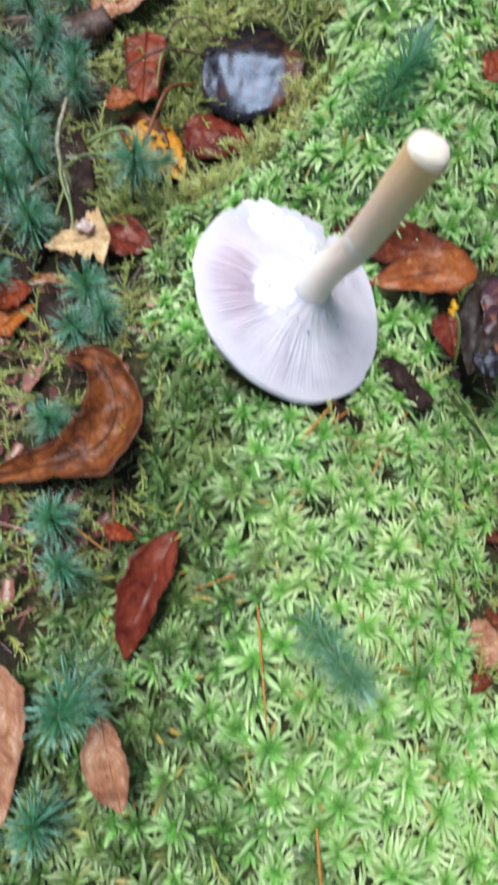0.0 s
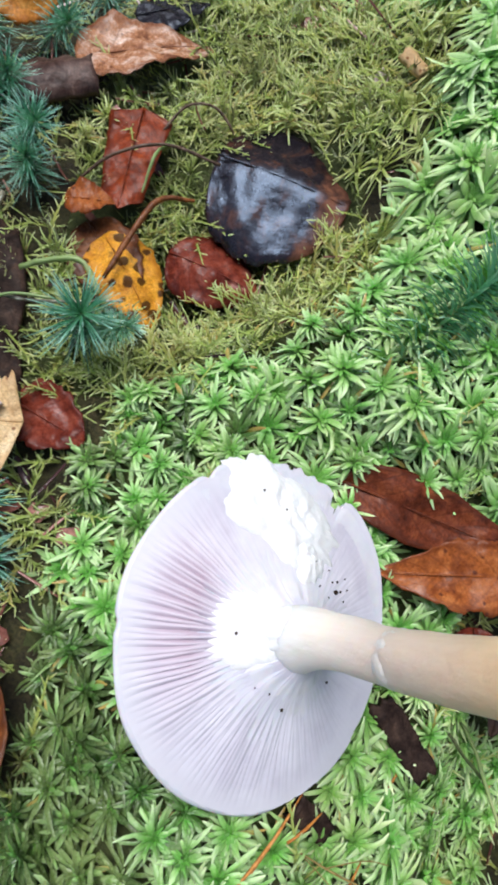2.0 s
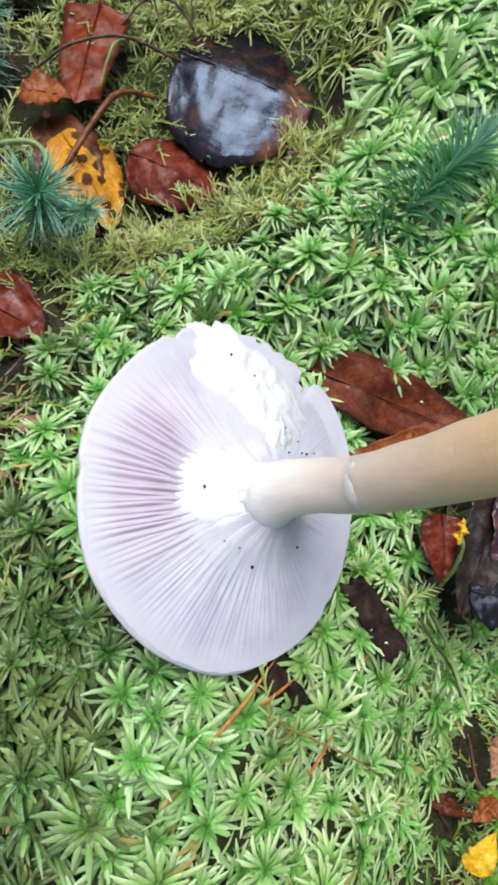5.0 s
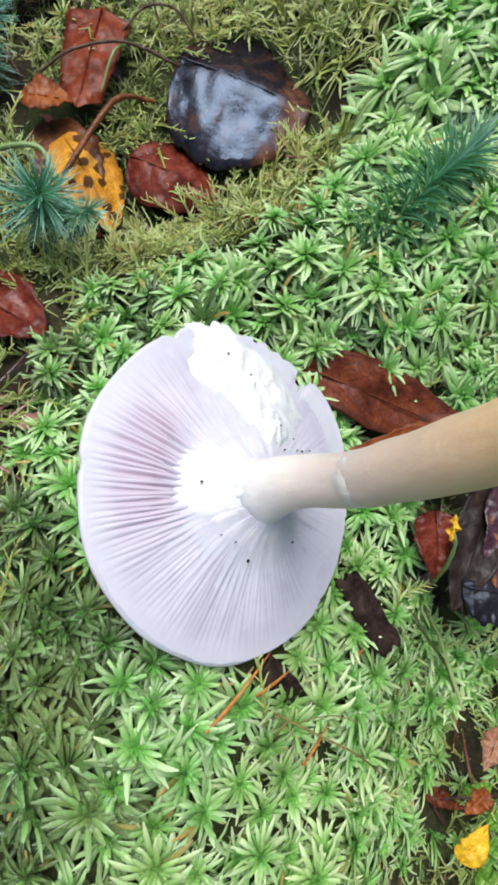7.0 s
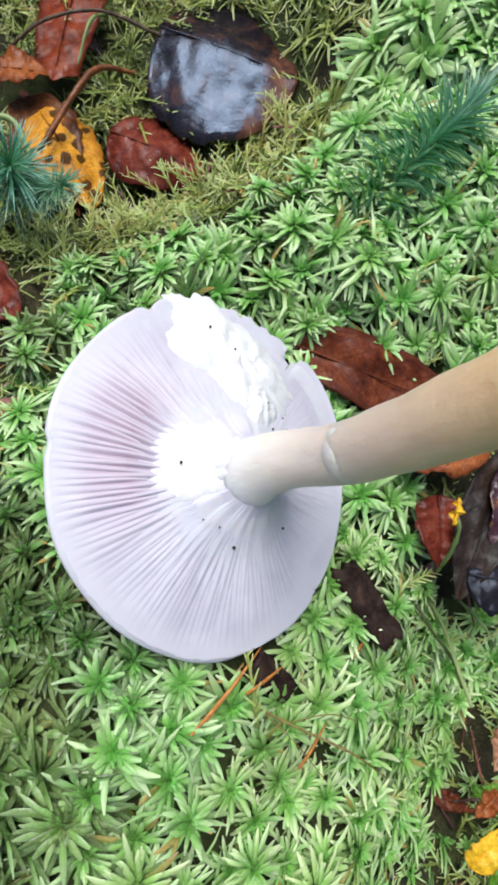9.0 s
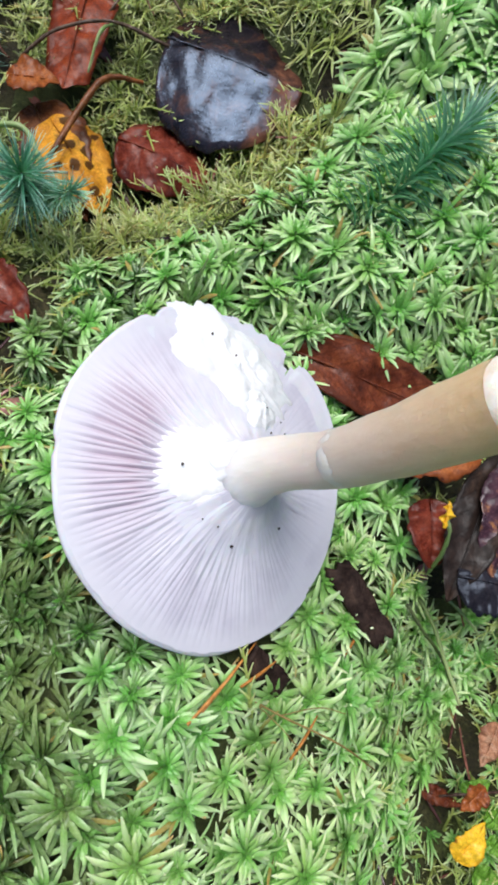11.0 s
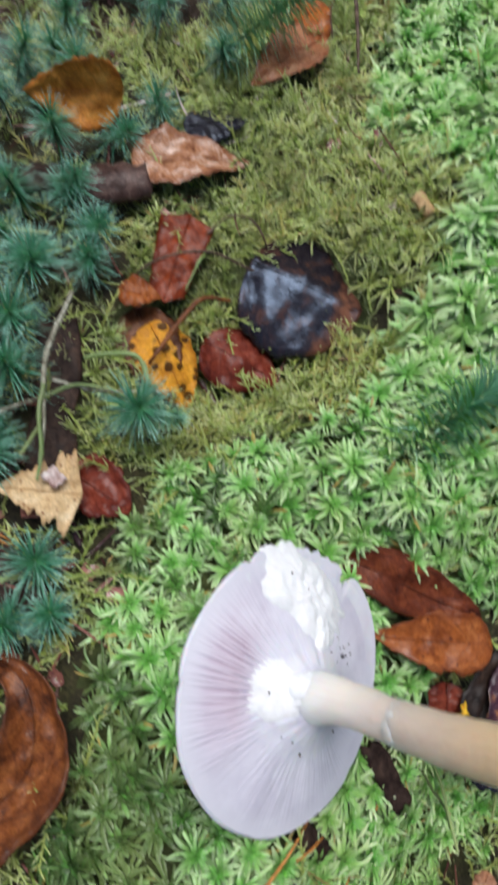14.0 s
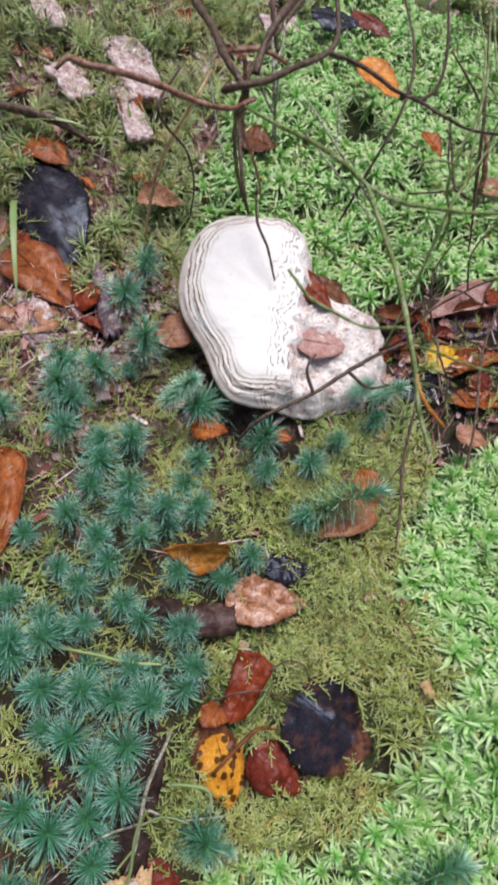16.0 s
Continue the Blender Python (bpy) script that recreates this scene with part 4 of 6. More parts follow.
def hooked_leaf(label, path, widths, mat, cup, seed):
    """A long leaf that has dried into a hook: a cupped, ragged strip along a path (cm) with widths in cm."""
    mid, half = smooth_path([cm(*p) for p in path], [w * CM / 2 for w in widths], 9)
    n, nv = len(mid), 16
    top, uv = [], []
    for i, (c, w) in enumerate(zip(mid, half)):
        way = (mid[min(i + 1, n - 1)] - mid[max(i - 1, 0)]).normalized()
        side = way.cross(Vector((0, 0, 1))).normalized()
        t = i / (n - 1)
        for j in range(nv + 1):
            s = 2 * j / nv - 1
            rag = 1 + 0.22 * noise.noise(Vector((t * 7, s, seed))) * abs(s) + 0.10 * noise.noise(Vector((t * 23, s, seed)))
            lift = cup * w * s * s + 0.0016 * noise.noise(Vector((t * 9, s * 2, seed + 3))) + 0.0007 * noise.noise(Vector((t * 30, s * 5, seed + 5))) - 0.0004 * math.exp(-(s / 0.1) ** 2)
            top.append(c + side * (s * w * rag) + Vector((0, 0, lift)))
            uv.append((t, (s + 1) / 2))
    k = len(top)
    vs = np.array([tuple(p) for p in top] + [(p.x, p.y, p.z - 0.0004) for p in top])
    i = (np.arange(n - 1)[:, None] * (nv + 1) + np.arange(nv)).ravel()
    q = np.stack([i, i + 1, i + nv + 2, i + nv + 1], 1)
    edge = list(range(nv + 1)) + [r * (nv + 1) + nv for r in range(1, n)] + [(n - 1) * (nv + 1) + j for j in range(nv - 1, -1, -1)] + [r * (nv + 1) for r in range(n - 2, 0, -1)]
    ring = [(edge[(a + 1) % len(edge)], e, e + k, edge[(a + 1) % len(edge)] + k) for a, e in enumerate(edge)]
    base = mid[0].copy()
    vs = vs - np.array(base)
    root = tagged(new("fallen_leaf"), label, "leaf", "fallen leaves")
    root.location = base
    part("blade", quads_mesh("blade", vs, np.concatenate([q, q[:, ::-1] + k, np.array(ring)]), np.array(uv + uv), mat), root)
    pick = mid[::6]
    tube("midrib", [p - base + Vector((0, 0, -0.0002)) for p in pick], [0.0007 - 0.0005 * a / len(pick) for a in range(len(pick))], mat, root, 5, 3, 0.0)
    for a, b, w in zip(path, path[1:], widths):
        FOOT.append((np.array(a[:2]), np.array(b[:2]), w * 0.5))


hooked_leaf("large hooked wet brown leaf standing in moss", [(-12.6, 6.1, -0.3), (-11.0, 6.5, 0.0), (-9.2, 6.9, 0.1), (-7.5, 7.5, 0.2), (-6.7, 8.8, 0.4), (-7.0, 10.3, 0.6), (-7.8, 11.4, 0.6), (-9.1, 11.8, 0.1)], (0.5, 1.0, 1.6, 3.0, 2.7, 1.8, 1.1, 0.5), L_CURL, 0.5, 7.0)
leaf("rolled wet red leaf on moss", (-4.0, 4.0, -0.3), (-5.9, -0.9, -0.6), 2.3, L_DARKRED, "lance", 10, 0.5, 0.5, 0.08)
leaf("small red leaf scrap", (-7.2, 4.3, -0.9), (-5.8, 3.8, -0.9), 0.8, L_REDBROWN)
leaf("tan leaf with dark spots on green moss", (-6.3, -2.7, 1.1), (-5.3, -5.7, 1.1), 1.7, L_PINK, "lance", 0, 0.25, 0.3, 0.1)
leaf("greyish tan leaf at the moss edge", (-10.9, -1.0, 0.3), (-9.6, -6.3, 0.2), 2.7, L_PINK, "birch", 0, 0.1)
leaf("small orange leaf on dark bark", (-13.0, 13.4, -0.5), (-11.1, 14.8, -0.4), 1.5, L_ORANGE)
leaf("wet red-brown leaf beside bark", (-13.0, 15.0, -0.2), (-11.3, 15.4, -0.1), 1.8, L_REDBROWN, "round")
leaf("red-brown leaf on bright moss", (10.4, 25.5, 1.4), (12.6, 26.8, 1.6), 2.2, L_REDBROWN)
leaf("orange leaf beside the dark ones", (11.0, 14.6, -1.2), (12.4, 15.2, -1.1), 1.3, L_ORANGE)
leaf("brown leaf in a dark hollow", (8.6, -0.9, -5.0), (10.6, 0.5, -4.9), 2.4, L_PINK)
leaf("pinkish tan birch leaf with wet shine", (-9.9, 33.4, -0.3), (-4.6, 35.8, -0.5), 3.4, L_WET, "birch", 0, 0.1, 0.1, 0.08)
leaf("black wet leaf under the pinkish one", (-8.2, 36.6, -0.5), (-5.2, 38.0, -0.4), 2.2, L_JET, "birch", -8, -0.1, 0.0, 0.05, ragged=0.05, wave=0.5)
leaf("rusty orange leaf standing among haircap moss", (-11.0, 36.2, 0.9), (-15.0, 34.4, 1.1), 3.2, L_AMBER, "birch", -62, 0.15, 0.2, 0.1)
leaf("pinkish orange leaf on olive moss", (-2.7, 44.4, -0.1), (-5.6, 40.2, -0.3), 3.0, L_SALMON, "birch", 0, 0.1, 0.1)
leaf("rusty leaf tilted on moss", (-4.1, 46.8, -0.2), (-2.2, 43.8, -0.2), 2.1, L_ORANGE, "birch", 10, 0.2)
leaf("small tan leaf scrap", (-8.8, 27.0, -0.5), (-6.9, 27.2, -0.5), 1.5, L_RUST, "birch")
leaf("large black wet leaf with blue sheen on litter", (-39.2, 60.6, -2.0), (-31.6, 53.4, -2.5), 6.6, L_JET, "ovate", 8, -0.16, 0, 0.1, ragged=0.03, wave=0.4)
leaf("red-brown speckled leaf on litter", (-36.2, 52.2, -2.4), (-29.8, 49.6, -2.5), 4.6, L_RUST, "ovate", 0, 0.1, ragged=0.04)
leaf("narrow tan leaf on litter", (-34.8, 61.2, -2.4), (-33.2, 56.2, -2.4), 2.0, L_TAN, "lance")
hooked_leaf("twisted brown leaf on litter", [(-27.6, 36.4, -1.4), (-26.3, 35.9, -1.0), (-25.5, 34.4, -0.9), (-24.6, 32.6, -1.0), (-24.2, 30.6, -1.1), (-23.6, 29.4, -1.3)], (0.6, 1.7, 2.0, 1.4, 1.1, 0.4), L_RUST, 0.45, 12.0)
leaf("small orange leaf under the bracket", (-17.0, 44.0, -0.9), (-14.4, 44.9, -0.8), 2.2, L_ORANGE)
leaf("tiny orange leaf scrap", (-11.0, 46.4, -0.9), (-9.8, 46.8, -0.9), 1.2, L_ORANGE)
leaf("yellow and brown leaf beside the bracket", (-2.6, 57.8, 0.2), (0.3, 60.0, 0.3), 2.4, L_GOLD, "birch", 0, 0.1)
leaf("pale pinkish curled leaf", (4.4, 68.0, 1.8), (-3.6, 61.8, 0.9), 3.6, L_SKEL, "lance", 15, 0.3, 0.5, 0.1)
leaf("orange leaf on bright moss", (-18.6, 85.4, 4.2), (-13.6, 84.4, 3.6), 4.6, L_AMBER, "round")
leaf("dark orange leaf scrap on moss", (-9.9, 82.1, 3.2), (-7.4, 79.7, 3.2), 1.9, L_ORANGE)
leaf("rusty brown leaf in moss", (-25.2, 72.5, 0.6), (-21.8, 73.4, 0.6), 4.0, L_BROWN)
leaf("tan leaf scrap at the moss edge", (1.2, 51.8, 2.2), (3.8, 52.1, 2.3), 1.9, L_PINK)
leaf("pale leaf scrap on dark litter", (-30.0, 48.9, -2.8), (-32.4, 44.2, -2.8), 2.7, L_PINK)

# ---- moss ----
FOOT += [(np.array((-1.7, 29.9)), np.array((0.5, 29.2)), 3.3), (np.array((-19.0, 46.0)), np.array((-7.5, 45.9)), 2.5), (np.array((-42.6, 70.8)), np.array((-39.5, 69.6)), 1.2), (np.array((-40.0, 78.0)), np.array((-33.0, 68.2)), 1.9), (np.array((-39.4, 76.6)), np.array((-34.2, 73.0)), 2.0), (np.array((-48.6, 78.0)), np.array((-46.0, 76.0)), 1.4), (np.array((-28.6, 55.9)), np.array((-25.4, 50.2)), 1.8),
         (np.array((8.6, 0.0)), np.array((10.2, 1.2)), 1.7), (np.array((4.5, 12.0)), np.array((7.2, 9.2)), 1.0), (np.array((2.2, 8.9)), np.array((3.3, 8.2)), 0.45)]


def clear_of_things(x, y, margin=0.0):
    """True where no leaf, mushroom or bracket covers the ground."""
    ok = np.ones(x.shape, bool)
    for b, t, w in FOOT:
        d = t - b
        n2 = float(d @ d)
        s = np.clip(((x - b[0]) * d[0] + (y - b[1]) * d[1]) / n2, 0, 1)
        ok &= np.hypot(x - b[0] - s * d[0], y - b[1] - s * d[1]) > w * 0.8 * np.sin(np.pi * np.clip(s, 0.12, 0.88)) + margin
    return ok


def under_cap(x, y, z):
    """True where a point would stand inside the mushroom cap."""
    px, py, pz = x * CM - CAP_C.x, y * CM - CAP_C.y, z * CM - CAP_C.z
    u = (px * CAP_U.x + pz * CAP_U.z) / CM
    d = (px * CAP_N.x + pz * CAP_N.z) / CM
    r = np.hypot(u, py / CM) / (CAP_R * 1.03)
    return (r < 1.0) & (d > -2.45 * np.sqrt(np.clip(1 - r ** 2.4, 0, 1)) - 0.3)


def scatter(x0, x1, y0, y1, step, seed):
    rng = np.random.default_rng(seed)
    xs, ys = np.meshgrid(np.arange(x0, x1, step), np.arange(y0, y1, step * 0.87))
    xs = xs + (np.arange(xs.shape[0])[:, None] % 2) * step * 0.5
    x, y = xs.ravel(), ys.ravel()
    return x + rng.uniform(-0.34, 0.34, x.size) * step, y + rng.uniform(-0.34, 0.34, x.size) * step, rng


def grad(x, y):
    e = 0.3
    return np.stack([(height(x + e, y) - height(x - e, y)) / (2 * e), (height(x, y + e) - height(x, y - e)) / (2 * e)], -1)


def star_moss(x, y, rng, size=1.0, dense=1.0, sink=0.0, loose=0.3, slim=1.0):
    """Sphagnum heads: a tight green tuft with pale branchlets spreading and drooping round it."""
    n = len(x)
    z = height(x, y) - sink + rng.uniform(-0.5, 0.3, n) + np.where(y > 57, 0.5 + 1.1 * np.sin(x * 0.52 + 1.2 * np.sin(y * 0.31)) * np.sin(y * 0.47 + 1.1 * np.sin(x * 0.23)), 0.0)
    keep = ~under_cap(x, y, z)
    x, y, z = x[keep], y[keep], z[keep]
    n = len(x)
    # lower left toned down: olive heads, with the shade there put into the colour
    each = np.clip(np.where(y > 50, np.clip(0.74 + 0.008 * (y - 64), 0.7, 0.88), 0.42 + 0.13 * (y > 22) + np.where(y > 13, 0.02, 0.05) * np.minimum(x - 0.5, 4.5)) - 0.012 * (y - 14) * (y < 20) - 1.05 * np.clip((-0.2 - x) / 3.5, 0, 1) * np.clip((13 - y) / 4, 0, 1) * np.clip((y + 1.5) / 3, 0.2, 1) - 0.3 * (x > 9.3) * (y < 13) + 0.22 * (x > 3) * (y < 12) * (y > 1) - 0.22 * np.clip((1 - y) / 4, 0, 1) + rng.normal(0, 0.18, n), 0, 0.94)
    big = rng.uniform(0.75, 1.2, n) * size * np.where((y > 24) & (y < 56) & (x > -1), 1.28, 1.0)
    sl = grad(x, y) * 0.8 + rng.normal(0, loose, (n, 2))
    out = []
    for count, e0, e1, length, width, r0, dz, u0, u1, loft, prof in (
            (int(13 * dense), -0.35, -1.15, 1.40, 0.088, 0.08, -0.32, 0.40, 0.75, 0.35, (0.6, 1.0, 0.8, 0.2)),
            (int(12 * dense), 0.00, -0.80, 0.94, 0.106, 0.10, -0.18, 0.50, 1.0, 0.26, (0.5, 0.95, 1.0, 0.26)),
            (int(13 * dense), 0.45, -0.30, 0.78, 0.110, 0.07, -0.06, 0.25, 1.0, 0.24, (0.45, 0.85, 1.0, 0.85, 0.26)),
            (int(11 * dense), 0.80, 0.00, 0.52, 0.115, 0.05, 0.02, 0.10, 0.75, 0.18, (0.5, 0.9, 1.0, 0.5)),
            (int(13 * dense), 0.95, 0.40, 0.32, 0.085, 0.03, 0.05, 0.0, 0.25, 0.2, (0.7, 1.0, 0.3)),
            (int(9 * dense), 1.25, 0.80, 0.24, 0.08, 0.01, 0.06, 0.0, 0.15, 0.2, (0.8, 1.0, 0.35))):
        k = n * count
        i = np.repeat(np.arange(n), count)
        az = np.tile(np.arange(count) * 2 * np.pi / count, n) + rng.normal(0, 0.32, k) + rng.uniform(0, 6, n)[i]
        s = big[i]
        p0 = np.stack([x[i] + np.cos(az) * r0 * s, y[i] + np.sin(az) * r0 * s, z[i] + dz * s], -1)
        v, q, u = blades(p0 * CM, az, e0 + rng.normal(0, loft, k), e1 + rng.normal(0, loft * 1.4, k), length * s * rng.uniform(0.65, 1.2, k) * CM,
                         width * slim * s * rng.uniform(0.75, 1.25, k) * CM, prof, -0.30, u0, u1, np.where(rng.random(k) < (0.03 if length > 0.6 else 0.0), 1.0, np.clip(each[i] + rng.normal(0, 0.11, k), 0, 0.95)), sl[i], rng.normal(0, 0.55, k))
        out.append((v, q, u))
    return join(out)


def build_bright_moss():
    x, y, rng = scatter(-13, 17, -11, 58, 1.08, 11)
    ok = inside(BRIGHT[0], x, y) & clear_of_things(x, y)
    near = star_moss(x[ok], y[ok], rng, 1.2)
    x, y, rng = scatter(-30, 12, 58, 112, 1.48, 12)
    ok = inside(BRIGHT[1], x, y) & clear_of_things(x, y)
    far = star_moss(x[ok], y[ok], rng, 1.72, 0.62, loose=0.24)
    # a few heads stray into the darker hollows
    x, y, rng = scatter(-40, 16, -14, 90, 2.4, 13)
    ok = ~bright_moss(x, y) & clear_of_things(x, y, 0.3) & (rng.random(x.size) < np.where((x > 6) & (y < 18), 0.75, np.where((x > -16) & (y < 24), 0.15, np.where((x > -9) & (y > 50), 0.0, 0.12))))
    stray = star_moss(x[ok], y[ok], rng, 0.9)
    # thin deep-green plants in the hollow beside the bank
    x, y, rng = scatter(8, 15, -4, 13, 1.15, 14)
    ok = ~bright_moss(x, y) & clear_of_things(x, y, 0.1) & (rng.random(x.size) < 0.85)
    hollow = star_moss(x[ok], y[ok], rng, 0.95, 0.8, 0.3, 0.5, 0.8)
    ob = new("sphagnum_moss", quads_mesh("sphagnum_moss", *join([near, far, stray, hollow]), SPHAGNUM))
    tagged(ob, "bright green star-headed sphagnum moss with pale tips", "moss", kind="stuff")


def build_feather_moss():
    x, y, rng = scatter(-52, 14, -12, 112, 0.34, 21)
    d = np.where((x > -8) & (y > 20) & (y < 50), 0.80, np.where((x > -18) & (y > 39) & (y < 48), 0.50, np.where((x > -24) & (y < 50), np.where((x < -8) & (y > 15), 0.15, np.where((y < 16) & (x < 6), 0.22, 0.34)), np.where((x < -24) & (y > 40) & (y < 68), 0.12, np.where(x < -6, 0.16, 0.05)))))
    trench = (y > 28) & (y < 50) & ~bright_moss(x, y) & bright_moss(x + 0.9, y)
    ok = ~trench & (~bright_moss(x, y) | (rng.random(x.size) < 0.02)) & clear_of_things(x, y, 0.15) & (rng.random(x.size) < d)
    x, y = x[ok], y[ok]
    n = len(x)
    z = height(x, y) - 0.5 + rng.uniform(-0.5, 0.2, n) + 0.3 * np.sin(x * 1.7 + 1.1 * np.sin(y * 0.9)) * np.sin(y * 1.5 + np.sin(x * 1.2))
    keep = ~under_cap(x, y, z + 0.2)
    x, y, z = x[keep], y[keep], z[keep]
    n = len(x)
    az, el = rng.uniform(0, 2 * np.pi, n), rng.uniform(0.1, 1.25, n)
    each = np.clip(0.58 + 0.38 * np.sin(x * 0.8 + 1.2 * np.sin(y * 0.6)) * np.sin(y * 0.75 + np.sin(x * 0.9)) + rng.normal(0, 0.22, n), 0, 0.97)
    ln = rng.uniform(1.1, 2.6, n) * np.where((x < -20) | (y > 52), 1.35, 1.0)
    stem = blades(np.stack([x, y, z], -1) * CM, az, el, el * 0.3 - 0.3, ln * CM, np.full(n, 0.12 * CM), (1.0, 0.8, 0.3), 0.3, 0.0, 0.5, each)
    count = 12
    i = np.repeat(np.arange(n), count)
    s = np.tile(np.linspace(0.12, 1.0, count), n)
    side = np.tile(np.where(np.arange(count) % 2, 1.0, -1.0), n)
    e = el[i] * (1 - 0.5 * s) - 0.15 * s
    p0 = np.stack([x[i] + np.cos(az[i]) * np.cos(e) * ln[i] * s, y[i] + np.sin(az[i]) * np.cos(e) * ln[i] * s, z[i] + np.sin(e) * ln[i] * s], -1)
    k = n * count
    leaves = blades(p0 * CM, az[i] + side * rng.uniform(0.3, 1.0, k), e + rng.normal(0.25, 0.4, k), e + rng.normal(0.1, 0.4, k), rng.uniform(0.30, 0.66, k) * np.where((x[i] < -20) | (y[i] > 52), 1.5, 1.0) * (1.15 - 0.5 * s) * CM,
                    rng.uniform(0.065, 0.095, k) * CM, (1.0, 0.25), -0.3, 0.3, 1.0, each[i])
    x, y, rng = scatter(-24, 6, -8, 52, 0.95, 22)
    d = np.where((x > -9) & (y > 22), 0.95, np.where(y > 16, 0.08, 0.16))
    ok = ~bright_moss(x, y) & clear_of_things(x, y, 0.3) & (rng.random(x.size) < d)
    stars = star_moss(x[ok], y[ok], rng, 0.95, 0.6, 0.0, 0.5, 0.55)
    x, y, rng = scatter(-22, 6, 18, 52, 0.62, 23)
    ok = ~bright_moss(x, y) & clear_of_things(x, y, 0.9) & (rng.random(x.size) < np.where(x > -9, 0.8, 0.3))
    x, y = x[ok], y[ok]
    n = len(x)
    strands = blades(np.stack([x, y, height(x, y) - 0.4 + rng.uniform(-0.3, 0.3, n)], -1) * CM, rng.uniform(0, 2 * np.pi, n), rng.uniform(0.3, 1.2, n), rng.uniform(-0.8, 0.2, n), rng.uniform(1.0, 2.2, n) * CM,
                     rng.uniform(0.05, 0.09, n) * CM, (1.0, 1.0, 0.8, 0.3), -0.3, 0.2, 0.75, np.clip(rng.random(n), 0.2, 0.96), None, rng.normal(0, 0.9, n))
    ob = new("feather_moss", quads_mesh("feather_moss", *join([stem, leaves, stars, strands]), FEATHER))
    tagged(ob, "low olive-green feathery moss between the leaves", "moss", kind="stuff")


def build_fork_moss():
    """Loose tufts of thin, spreading leaves over the litter behind the bracket."""
    x, y, rng = scatter(-56, -2, 50, 122, 1.2, 41)
    patch = np.sin(x * 0.42 + 1.3 * np.sin(y * 0.21)) * np.sin(y * 0.33 + 0.9 * np.sin(x * 0.27)) + rng.normal(0, 0.25, x.size)
    ok = ~bright_moss(x, y) & clear_of_things(x, y, 0.2) & (patch > np.where(x < -19, np.where((y < 56) & (x < -24), 0.45, 0.02), 0.35)) & (np.hypot((x + 13.5) / 9.5, (y - 54) / 8.5) > 1.1)
    x, y = x[ok], y[ok]
    n, count = len(x), 30
    z = height(x, y) - 0.1 + rng.uniform(-0.2, 0.5, n)
    i = np.repeat(np.arange(n), count)
    k = n * count
    az = np.tile(np.arange(count) * 2.39996, n) + rng.normal(0, 0.25, k)
    up = np.tile(np.linspace(0.0, 1.15, count), n) + rng.normal(0, 0.15, k)
    p0 = np.stack([x[i] + rng.normal(0, 0.12, k), y[i] + rng.normal(0, 0.12, k), z[i] + 0.35 * up], -1)
    v = blades(p0 * CM, az, up, up - 0.7, rng.uniform(1.2, 2.1, k) * CM, np.full(k, 0.13 * CM), (0.9, 1.0, 0.1), 0.3, 0.0, 1.0, np.clip(rng.random(n)[i] + rng.normal(0, 0.1, k), 0, 1), rng.normal(0, 0.35, (n, 2))[i], rng.normal(0, 0.4, k))
    ob = new("fork_moss", quads_mesh("fork_moss", *v, FORKMOSS))
    tagged(ob, "loose yellow-green tufted moss over wet litter", "moss", kind="stuff")


# ---- haircap moss shoots, each a plant of its own ----
BENDS = []   # how far each kind of shoot leans at its top


def haircap_proto(tall, count, seed, spread=1.0, peak=2.6):
    rng = np.random.default_rng(seed)
    root = new("haircap_moss_shoot")
    bend = rng.normal(0, 0.15, 2) * tall * (0.2 if peak < 2 else 1.0)
    pts = [(0, 0, 0), (bend[0] * 0.2, bend[1] * 0.2, tall * 0.4), (bend[0] * 0.6, bend[1] * 0.6, tall * 0.75), (bend[0], bend[1], tall)]
    BENDS.append(bend)
    tube("stem", [cm(*p) for p in pts], [0.0008, 0.0007, 0.0006, 0.0004], GREENSTEM, root, 5, 4, 0.1)
    s = np.sort(np.clip(0.25 + 0.75 * rng.beta(peak, 0.9, count), 0.1, 1.0))
    az = np.arange(count) * 2.39996 + rng.normal(0, 0.2, count)
    p0 = np.stack([bend[0] * s ** 1.6, bend[1] * s ** 1.6, tall * s], -1)
    top = np.clip((s - 0.72) / 0.28, 0, 1)
    e0 = 0.12 + 1.05 * top ** 2.2 + rng.normal(0, 0.16, count)
    ln = (1.58 - 0.36 * top) * rng.uniform(0.75, 1.1, count) * spread
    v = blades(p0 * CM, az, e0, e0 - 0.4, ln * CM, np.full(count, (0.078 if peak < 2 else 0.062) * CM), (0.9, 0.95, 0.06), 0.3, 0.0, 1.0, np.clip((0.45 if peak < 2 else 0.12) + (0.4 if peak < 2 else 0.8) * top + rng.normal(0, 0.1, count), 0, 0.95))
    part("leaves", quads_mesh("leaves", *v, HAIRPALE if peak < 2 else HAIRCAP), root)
    return tagged(root, "blue-green haircap moss shoot with needle leaves", "moss", "haircap moss shoots")


SHOOTS = [haircap_proto(3.6, 135, 1, 1.2), haircap_proto(3.2, 120, 2, 1.1), haircap_proto(4.2, 150, 3, 1.25), haircap_proto(2.8, 110, 4, 1.0), haircap_proto(5.0, 300, 5, 0.95, 1.2)]
TALL = (3.6, 3.2, 4.2, 2.8, 5.0)
SHOOT_USED = [False] * 5


